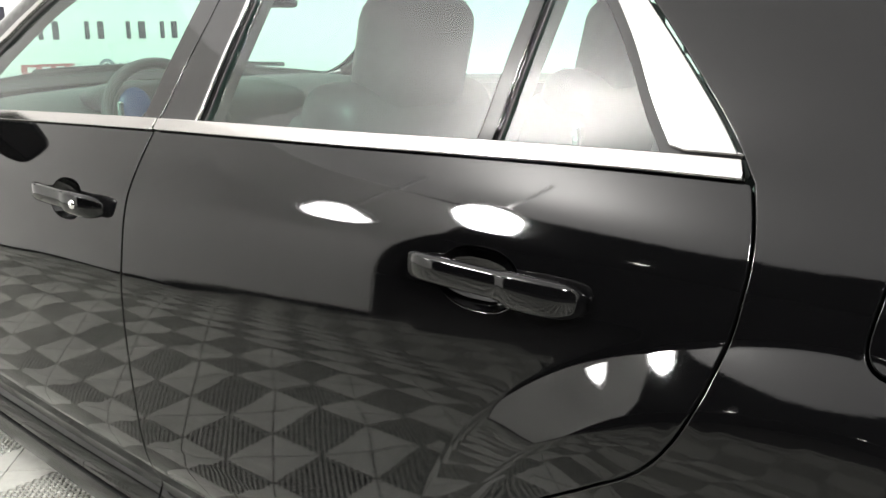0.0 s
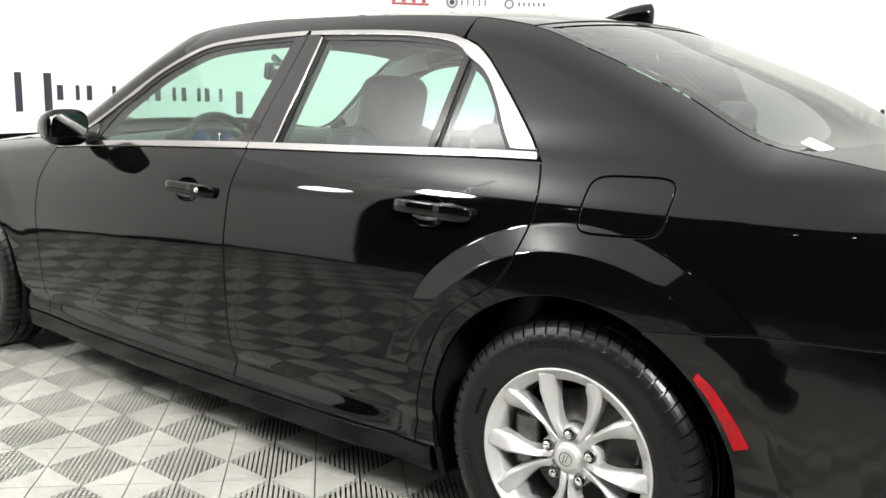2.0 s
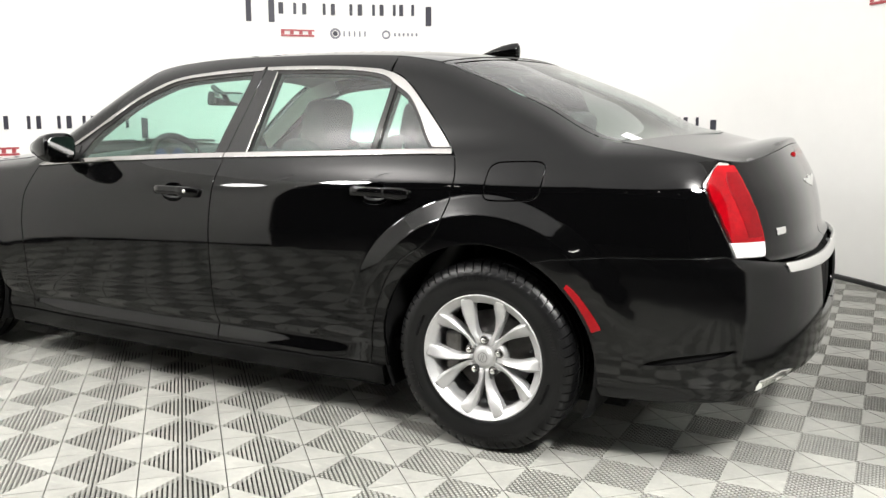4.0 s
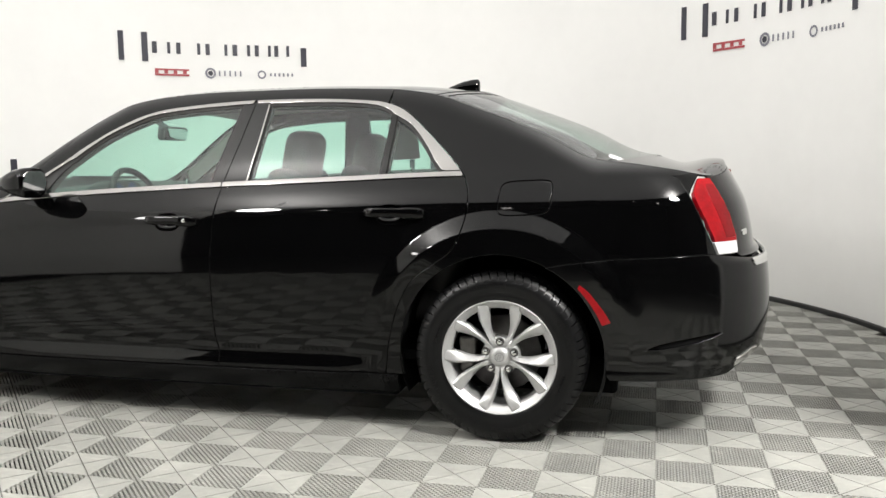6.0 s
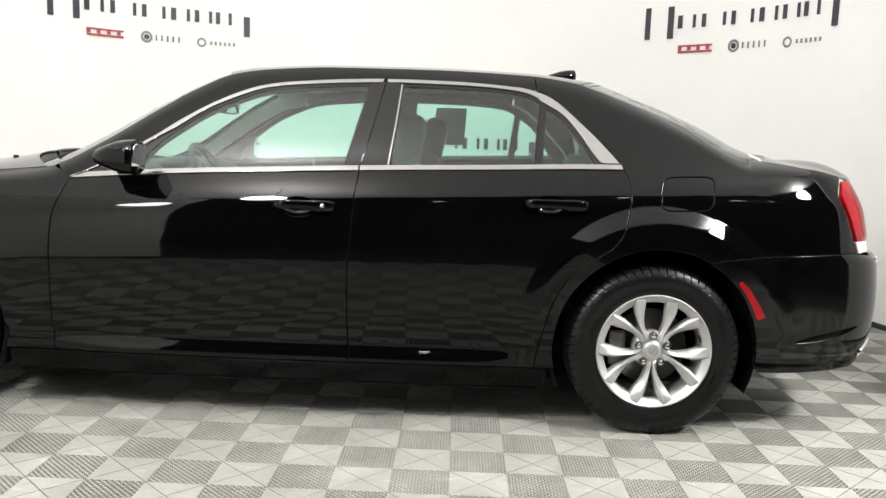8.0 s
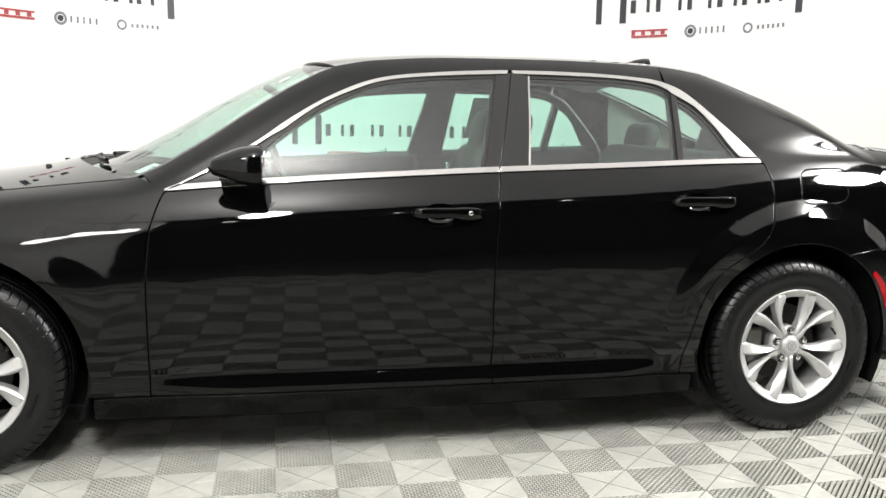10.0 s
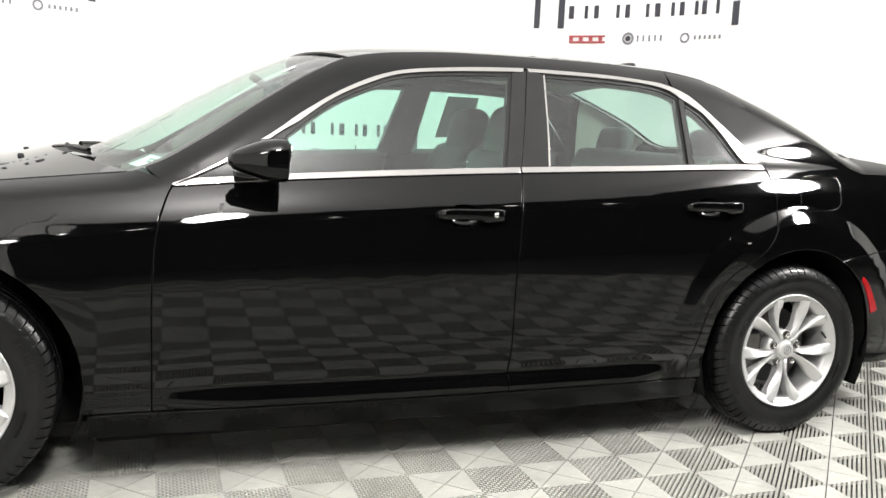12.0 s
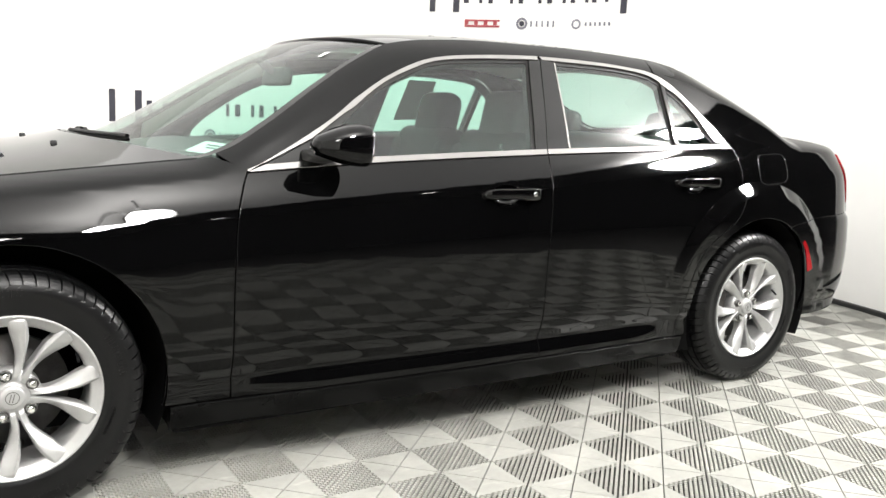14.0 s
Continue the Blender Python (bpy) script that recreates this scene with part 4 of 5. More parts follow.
def shell():
    """Dark inner body behind the gaps, with room for the wheels."""
    verts, faces = [], []
    us = steps(-END + 0.01, END - 0.01, 150)
    zs = [0.19, 0.24, 0.3, 0.36, 0.42, 0.48, 0.54, 0.6, 0.66, 0.72, 0.78, 0.84, 0.90, 0.94]
    for u in us:
        for z in zs:
            v = skin(u, z) - skin_normal(u, z) * 0.03
            verts.append(v)
    m = len(zs)
    for i in range(len(us) - 1):
        for j in range(m - 1):
            x, z = (us[i] + us[i + 1]) / 2, (zs[j] + zs[j + 1]) / 2
            if (x < 1.9 or z > 0.44) and min(math.hypot(x - REAR, z - AXLE_Z), math.hypot(x - FRONT, z - AXLE_Z)) > 0.47:
                faces.append((i * m + j, (i + 1) * m + j, (i + 1) * m + j + 1, i * m + j + 1))
    k = len(verts)
    verts += [Vector((v.x, -v.y, v.z)) for v in verts]
    faces += [tuple(i + k for i in f[::-1]) for f in faces]
    link_mesh("inner_body", verts, faces, DARK, car, label="dark inner body behind the panel gaps")
    part("underbody", box_bm(-2.25, 1.98, -0.60, 0.60, 0.135, 0.30, 0.02), DARK, car, "dark underbody")
    for s in (-1, 1):
        part("floor_pan", box_bm(-1.08, 1.08, s * 0.50, s * 0.84, 0.150, 0.26, 0.01), DARK, car)
        for cx in (FRONT, REAR):
            n = 28
            v, f = [], []
            for i in range(n + 1):
                a = radians(-25 + 230 * i / n)
                for y in (0.905, 0.86, 0.50):
                    r = 0.43 if y < 0.9 else 0.416
                    v.append((cx + r * math.cos(a), s * y, AXLE_Z + r * math.sin(a)))
            for i in range(n):
                for k in (0, 1):
                    q = (3 * i + k, 3 * i + k + 1, 3 * i + k + 4, 3 * i + k + 3)
                    f.append(q)
            c = len(v)
            v.append((cx, s * 0.50, AXLE_Z))
            f += [(3 * i + 2, 3 * i + 5, c) for i in range(n)]
            link_mesh("wheel_liner", v, f, DARK, car, label="black wheel arch liner")


shell()


# ---- wheels ----
TYRE_R, TYRE_Z = 0.352, 0.350
WHEEL_MESH = {}


def shared(key, make):
    if key not in WHEEL_MESH:
        WHEEL_MESH[key] = make()
    return WHEEL_MESH[key]


def plain_mesh(name, verts, faces, mat, smooth=True):
    me = bpy.data.meshes.new(name)
    me.from_pydata([tuple(v) for v in verts], [], faces)
    me.materials.append(mat)
    bm = bmesh.new()
    bm.from_mesh(me)
    bmesh.ops.recalc_face_normals(bm, faces=bm.faces[:])
    bm.to_mesh(me)
    bm.free()
    if smooth:
        me.polygons.foreach_set("use_smooth", [True] * len(me.polygons))
    return me


def tyre_mesh():
    # outer side at negative along; shoulder slots cut between tread blocks
    prof = [(0.222, -0.088), (0.228, -0.097), (0.232, -0.100), (0.242, -0.105), (0.252, -0.1075), (0.255, -0.1065), (0.272, -0.111), (0.290, -0.1115), (0.293, -0.1125), (0.306, -0.1105), (0.318, -0.107),
            (0.327, -0.103), (0.334, -0.098), (0.341, -0.091), (0.3465, -0.082), (0.3495, -0.068), (0.3505, -0.056), (0.342, -0.0545), (0.342, -0.0475), (0.351, -0.046), (0.352, -0.014), (0.343, -0.0125), (0.343, -0.0045),
            (0.352, -0.003), (0.352, 0.030), (0.343, 0.0315), (0.343, 0.039), (0.351, 0.0405), (0.350, 0.066), (0.346, 0.082), (0.334, 0.098), (0.29, 0.110), (0.25, 0.106), (0.222, 0.09)]
    verts, faces = [], []
    n, blocks = len(prof), 62
    cuts = ((0.0, 0), (0.4, 0), (0.83, 0), (0.85, 1), (0.975, 1), (0.995, 0))
    m = blocks * len(cuts)
    for i in range(m):
        b, (q, deep) = i // len(cuts), cuts[i % len(cuts)]
        for k, (r, t) in enumerate(prof):
            slot = deep and (11 <= k <= 16 or 27 <= k <= 29)
            # the slots sweep round the shoulder
            a = 2 * math.pi * (b + q + (0.45 * (t + 0.06) / 0.05 if 10 <= k <= 16 else 0)) / blocks
            r2 = r - (0.009 if slot else 0.0) - (0.0045 if deep and 19 <= k <= 20 and b % 2 else 0.0)
            verts.append((r2 * math.cos(a), t, r2 * math.sin(a)))
    for i in range(m):
        j = (i + 1) % m
        for k in range(n - 1):
            faces.append((i * n + k, i * n + k + 1, j * n + k + 1, j * n + k))
    count = len(faces)
    # raised marks on the sidewall, unreadable
    for start, letters, step, r0, r1 in ((84, 8, 4.2, 0.286, 0.304), (8, 6, 4.6, 0.278, 0.298), (188, 6, 4.6, 0.278, 0.298), (264, 8, 4.2, 0.286, 0.304), (150, 9, 2.0, 0.262, 0.270), (330, 9, 2.0, 0.262, 0.270)):
        for i in range(letters):
            for lean in (0.0, 0.42):
                k = len(verts)
                for r in (r0, r1):
                    for d in (0.0, 0.22):
                        a = radians(start + (i + lean + d) * step)
                        verts.append((r * math.cos(a), -0.1137 if r < 0.3 else -0.1128, r * math.sin(a)))
                verts += [(x, -0.106, z) for x, _, z in verts[k:k + 4]]
                faces += [(k, k + 1, k + 3, k + 2), (k, k + 4, k + 5, k + 1), (k + 1, k + 5, k + 7, k + 3), (k + 3, k + 7, k + 6, k + 2), (k + 2, k + 6, k + 4, k)]
    me = plain_mesh("tyre", verts, faces, RUBBER)
    me.polygons.foreach_set("use_smooth", [p.index < count and not 10 <= p.index % (n - 1) <= 29 for p in me.polygons])
    return me


def rim_mesh():
    prof = [(0.231, -0.098), (0.2338, -0.1015), (0.2325, -0.1050), (0.2295, -0.1058), (0.2262, -0.1030), (0.2235, -0.0985), (0.2060, -0.0890), (0.2000, -0.0820), (0.1985, -0.0600), (0.2030, 0.02), (0.212, 0.075), (0.222, 0.088), (0.228, 0.09)]
    v, f = lathe(prof, 96)
    return plain_mesh("rim", v, f, ALLOY)


SPOKE_R = [0.046, 0.060, 0.075, 0.089, 0.104, 0.120, 0.138, 0.156, 0.173, 0.188, 0.201, 0.213, 0.2235]
SPOKE_IN = pchip([0.04, 0.06, 0.089, 0.12, 0.156, 0.173, 0.188, 0.213, 0.225], [0.4, 1.2, 2.6, 5.2, 6.8, 7.6, 9.0, 11.0, 11.4])
SPOKE_OUT = pchip([0.04, 0.06, 0.089, 0.12, 0.15, 0.173, 0.213, 0.225], [30.0, 21.0, 15.6, 17.4, 20.4, 22.6, 24.6, 25.2])


def spoke_mesh(hand):
    """One spoke beside the pair's axis +x: a ridge along the pair's slit, a broad flank that twists towards the rim."""
    verts, faces = [], []
    for r in SPOKE_R:
        t = (r - 0.046) / (0.219 - 0.046)
        a0, a1 = SPOKE_IN(r), SPOKE_OUT(r)
        y = -0.074 - 0.018 * math.sin(math.pi * min(1, t * 0.72)) - 0.012 * t ** 3
        twist = 0.021 * step_up((t - 0.02) / 0.45) * (1 - 0.72 * step_up((t - 0.66) / 0.24))
        sec = [(a0, y + 0.046), (a0, y + 0.010), (a0 + 0.10 * (a1 - a0), y + 0.0035), (a0 + 0.20 * (a1 - a0), y), (a0 + 0.29 * (a1 - a0), y + 0.0012),
               (a0 + 0.62 * (a1 - a0), y + 0.55 * twist), (a0 + 0.92 * (a1 - a0), y + twist), (a1, y + twist + 0.004), (a1, y + 0.046)]
        for a, yy in sec:
            verts.append((r * math.cos(radians(a)), yy, hand * r * math.sin(radians(a))))
    m = 9
    for i in range(len(SPOKE_R) - 1):
        for k in range(m):
            j = (k + 1) % m
            faces.append((i * m + k, i * m + j, (i + 1) * m + j, (i + 1) * m + k))
    n = len(SPOKE_R) - 1
    faces += [tuple(range(m)), tuple(range(n * m, n * m + m))[::-1]]
    me = plain_mesh("spoke", verts, faces, ALLOY, False)
    me.polygons.foreach_set("use_smooth", [p.index % m in (3, 4, 5) for p in me.polygons])
    return me


def hub_mesh():
    v, f = lathe([(0.0005, -0.083), (0.028, -0.083), (0.031, -0.080), (0.033, -0.074), (0.040, -0.072), (0.056, -0.071), (0.070, -0.066), (0.078, -0.056), (0.078, -0.02), (0.05, 0.0)], 60)
    return plain_mesh("wheel", v, f, ALLOY)


def nut_mesh():
    bm = bmesh.new()
    bmesh.ops.create_cone(bm, cap_ends=True, segments=6, radius1=0.0105, radius2=0.0105, depth=0.020, matrix=pose(0, 0, 0, 90, 0, 0))
    bmesh.ops.create_uvsphere(bm, u_segments=12, v_segments=8, radius=0.0095, matrix=pose(0, -0.010, 0) @ Matrix.Diagonal((1, 0.45, 1, 1)))
    me = bpy.data.meshes.new("lug_nut")
    bm.to_mesh(me)
    bm.free()
    me.materials.append(BRIGHT)
    return me


def well_mesh():
    v, f = lathe([(0.0115, 0.01), (0.0135, -0.004), (0.016, -0.0045), (0.0175, 0.001)], 20)
    return plain_mesh("nut_well", v, f, STEEL)


def cap_mesh():
    v, f = lathe([(0.0004, -0.0905), (0.020, -0.0905), (0.029, -0.089), (0.0335, -0.086), (0.034, -0.078)], 40)
    return plain_mesh("centre_cap", v, f, ALLOY)


def emblem_mesh():
    v, f = lathe([(0.0160, -0.0900), (0.0163, -0.0914), (0.0180, -0.0914), (0.0183, -0.0900)], 36)
    for lean in (-0.004, 0.004):
        k = len(v)
        for x, z in ((lean - 0.0022 - 0.003, -0.011), (lean - 0.003, -0.011), (lean + 0.003, 0.011), (lean + 0.003 - 0.0022, 0.011)):
            v.append((x, -0.0914, z))
        v += [(x, -0.0895, z) for x, _, z in v[k:k + 4]]
        f += [(k, k + 1, k + 2, k + 3)] + [(k + i, k + 4 + i, k + 4 + (i + 1) % 4, k + (i + 1) % 4) for i in range(4)]
    return plain_mesh("cap_emblem", v, f, STEEL, False)


def disc_mesh():
    v, f = lathe([(0.05, -0.035), (0.075, -0.035), (0.078, -0.020), (0.155, -0.020), (0.158, -0.010), (0.155, 0.0), (0.05, 0.0)], 48)
    return plain_mesh("brake_disc", v, f, STEEL)


def wheel(cx, side, turn):
    hub = new("wheel", shared("hub", hub_mesh))
    hub.parent = car
    hub["label"] = "silver alloy wheel of five split spokes with black tyre"
    hub.matrix_local = Matrix.Translation((cx, side * 0.815, TYRE_Z)) @ (Matrix.Identity(4) if side < 0 else pose(0, 0, 0, 0, 0, 180))
    def child(name, me, m=Matrix.Identity(4), label=""):
        o = new(name, me)
        o.parent = hub
        o.matrix_local = m
        if label:
            o["label"] = label
        return o
    child("tyre", shared("tyre", tyre_mesh), label="black rubber tyre")
    child("rim", shared("rim", rim_mesh))
    for i in range(10):
        hand = 1 if i % 2 == 0 else -1
        child("spoke", shared("spoke%d" % hand, lambda: spoke_mesh(hand)), pose(0, 0, 0, 0, -(turn + 36 + 36 * (i - i % 2)), 0))
    for i in range(5):
        a = radians(turn + 72 * i)
        child("nut_well", shared("well", well_mesh), pose(0.0610 * math.cos(a), -0.0740, 0.0610 * math.sin(a)))
        child("lug_nut", shared("nut", nut_mesh), pose(0.0610 * math.cos(a), -0.0760, 0.0610 * math.sin(a)), "chrome lug nut")
    child("centre_cap", shared("cap", cap_mesh), label="silver centre cap")
    child("cap_emblem", shared("emblem", emblem_mesh), label="thin grey ring badge")
    child("brake_disc", shared("disc", disc_mesh), pose(0, 0.02, 0))
    cal = new("brake_caliper", shared("caliper", caliper_mesh))
    cal.parent = hub
    cal.matrix_local = pose(0, 0, 0, 0, 0 if side < 0 else 180, 0)
    child("valve", shared("valve", valve_mesh), pose(0.196 * math.cos(radians(turn - 72)), -0.075, 0.196 * math.sin(radians(turn - 72)), 35, 0, 0))


def caliper_mesh():
    bm = box_bm(-0.175, -0.105, -0.050, 0.05, -0.075, 0.075, 0.014)
    me = bpy.data.meshes.new("brake_caliper")
    bm.to_mesh(me)
    bm.free()
    me.materials.append(STEEL)
    return me


def valve_mesh():
    bm = bmesh.new()
    bmesh.ops.create_cone(bm, cap_ends=True, segments=10, radius1=0.0045, radius2=0.004, depth=0.034, matrix=pose(0, -0.01, 0, 90, 0, 0))
    me = bpy.data.meshes.new("valve")
    bm.to_mesh(me)
    bm.free()
    me.materials.append(RUBBER)
    return me


wheel(REAR, -1, 90)
wheel(FRONT, -1, 103)
wheel(REAR, 1, 90)
wheel(FRONT, 1, 77)


# ---- outside fittings ----
def blob(rows, n=20):
    """A skin over sections: each row is a centre and two half axes (in y, z) at x, squared off by a power."""
    verts, faces = [], []
    for x, cy, cz, ry, rz, p in rows:
        for k in range(n):
            a = 2 * math.pi * k / n
            verts.append((x, cy + ry * math.copysign(abs(math.cos(a)) ** (2 / p), math.cos(a)), cz + rz * math.copysign(abs(math.sin(a)) ** (2 / p), math.sin(a))))
    for i in range(len(rows) - 1):
        for k in range(n):
            j = (k + 1) % n
            faces.append((i * n + k, i * n + j, (i + 1) * n + j, (i + 1) * n + k))
    faces += [tuple(range(n))[::-1], tuple(range((len(rows) - 1) * n, len(rows) * n))]
    return verts, faces


def side_mirror(side, door):
    rows = [(-0.765, 0, 1.06, 0.025, 0.012, 2.2), (-0.75, 0, 1.062, 0.060, 0.032, 2.4), (-0.70, 0, 1.065, 0.092, 0.052, 2.6), (-0.665, 0, 1.066, 0.112, 0.065, 2.8), (-0.625, 0, 1.066, 0.122, 0.071, 3.0), (-0.600, 0, 1.066, 0.123, 0.072, 3.2), (-0.594, 0, 1.066, 0.118, 0.067, 3.2)]
    v, f = blob([(x + 0.065, side * 0.985, cz - 0.008, ry * 0.66, rz * 0.93, p) for x, _, cz, ry, rz, p in rows], 32)
    me = plain_mesh("side_mirror", v, f, PAINT)
    m = new("side_mirror", me)
    m.parent = door
    m["label"] = "black painted side mirror"
    v, f = blob([(-0.5285, side * 0.985, 1.058, 0.070, 0.052, 3.6), (-0.525, side * 0.985, 1.058, 0.069, 0.051, 3.6)], 32)
    v = [(x + 0.12 * (z - 1.058), y, z) for x, y, z in v]
    g = new("mirror_glass", plain_mesh("mirror_glass", v, f, MIRROR, False))
    g.parent = m
    g["label"] = "reflecting mirror glass"
    v, f = blob([(-0.67, side * 0.885, 1.018, 0.060, 0.018, 2.6), (-0.63, side * 0.885, 1.018, 0.072, 0.024, 2.6), (-0.59, side * 0.885, 1.016, 0.062, 0.018, 2.6)], 20)
    a = new("mirror_arm", plain_mesh("mirror_arm", v, f, MATTE))
    a.parent = m


side_mirror(-1, left[0])
side_mirror(1, right[0])


def antenna():
    v, f = blob([(1.09, 0, 1.476, 0.010, 0.004, 2), (1.12, 0, 1.480, 0.026, 0.010, 2), (1.16, 0, 1.486, 0.034, 0.020, 2), (1.20, 0, 1.490, 0.034, 0.029, 2), (1.24, 0, 1.492, 0.028, 0.034, 2), (1.268, 0, 1.492, 0.020, 0.035, 2), (1.276, 0, 1.488, 0.012, 0.026, 2)], 24)
    o = new("antenna_fin", plain_mesh("antenna_fin", v, f, PAINT))
    o.parent = car
    o["label"] = "black shark-fin antenna on the roof"


antenna()


def tube(name, pts, r, mat, parent, label=""):
    cu = bpy.data.curves.new(name, "CURVE")
    cu.dimensions, cu.bevel_depth, cu.bevel_resolution = "3D", r, 2
    s = cu.splines.new("POLY")
    s.points.add(len(pts) - 1)
    for p, q in zip(s.points, pts):
        p.co = (*q, 1)
    tmp = bpy.data.objects.new("tmp", cu)
    me = bpy.data.meshes.new_from_object(tmp)
    bpy.data.objects.remove(tmp)
    bpy.data.curves.remove(cu)
    me.name = name
    me.materials.clear()
    me.materials.append(mat)
    me.polygons.foreach_set("use_smooth", [True] * len(me.polygons))
    o = new(name, me)
    o.parent = parent
    if label:
        o["label"] = label
    return o


def wipers():
    for t0, v0, v1 in ((0.03, 0.10, -0.52), (0.03, 0.78, 0.15)):
        pts = []
        for i in range(13):
            q = i / 12
            p = Vector(front_screen(0.02 + 0.05 * q, v0 + (v1 - v0) * q))
            pts.append((p.x - 0.01, p.y, p.z + 0.028 - 0.008 * q))
        w = tube("wiper", pts, 0.008, MATTE, car, "black windscreen wiper")
        tube("wiper_blade", [(x + 0.004, y, z - 0.012) for x, y, z in pts[3:]], 0.006, RUBBER, w)
    for v in (-0.45, 0.2):
        p = Vector(front_screen(0.0, v))
        part("washer_nozzle", box_bm(p.x - 0.165, p.x - 0.145, p.y - 0.010, p.y + 0.010, p.z - 0.002, p.z + 0.012, 0.004), MATTE, car)


wipers()


# ---- cabin ----
def slab(name, rows, mat, parent, label="", n=24):
    v, f = blob(rows, n)
    o = new(name, plain_mesh(name, v, f, mat))
    o.parent = parent
    if label:
        o["label"] = label
    return o


def tilted(name, size, m, bevel, mat, parent, label=""):
    bm = box_bm(-size[0] / 2, size[0] / 2, -size[1] / 2, size[1] / 2, -size[2] / 2, size[2] / 2, bevel, 4)
    bmesh.ops.transform(bm, matrix=m, verts=bm.verts[:])
    return part(name, bm, mat, parent, label, True)


def front_seat(y, dx):
    back = tilted("seat", (0.15, 0.50, 0.62), pose(0.43 + dx, y, 0.80, 0, 14, 0), 0.06, LEATHER, car, "black leather front seat")
    tilted("seat_cushion", (0.52, 0.50, 0.16), pose(0.12 + dx, y, 0.50, 0, -6, 0), 0.06, LEATHER, back)
    for s in (-1, 1):
        tilted("bolster", (0.17, 0.09, 0.52), pose(0.415 + dx, y + s * 0.21, 0.78, 0, 14, 0), 0.04, LEATHER, back)
        part("headrest_post", (lambda bm: (bmesh.ops.create_cone(bm, cap_ends=True, segments=10, radius1=0.008, radius2=0.008, depth=0.14, matrix=pose(0.512 + dx, y + s * 0.06, 1.12, 0, 14, 0)), bm)[1])(bmesh.new()), BRIGHT, back)
    tilted("headrest", (0.13, 0.29, 0.26), pose(0.520 + dx, y, 1.150, 0, 12, 0), 0.062, LEATHER, back, "black leather headrest")


front_seat(-0.36, -0.036)
front_seat(0.36, 0.055)


def rear_bench():
    b = tilted("rear_bench", (0.16, 1.30, 0.60), pose(1.30, 0, 0.82, 0, 22, 0), 0.06, LEATHER, car, "black leather rear bench")
    tilted("bench_cushion", (0.52, 1.30, 0.18), pose(1.0, 0, 0.50, 0, -6, 0), 0.07, LEATHER, b)
    for y in (-0.40, 0.40):
        tilted("headrest", (0.10, 0.26, 0.15), pose(1.435, y, 1.15, 0, 16, 0), 0.045, LEATHER, b, "black leather rear headrest")
    part("parcel_shelf", box_bm(1.42, 1.93, -0.66, 0.66, 1.03, 1.06, 0.01), DASH, car, "dark parcel shelf")


rear_bench()


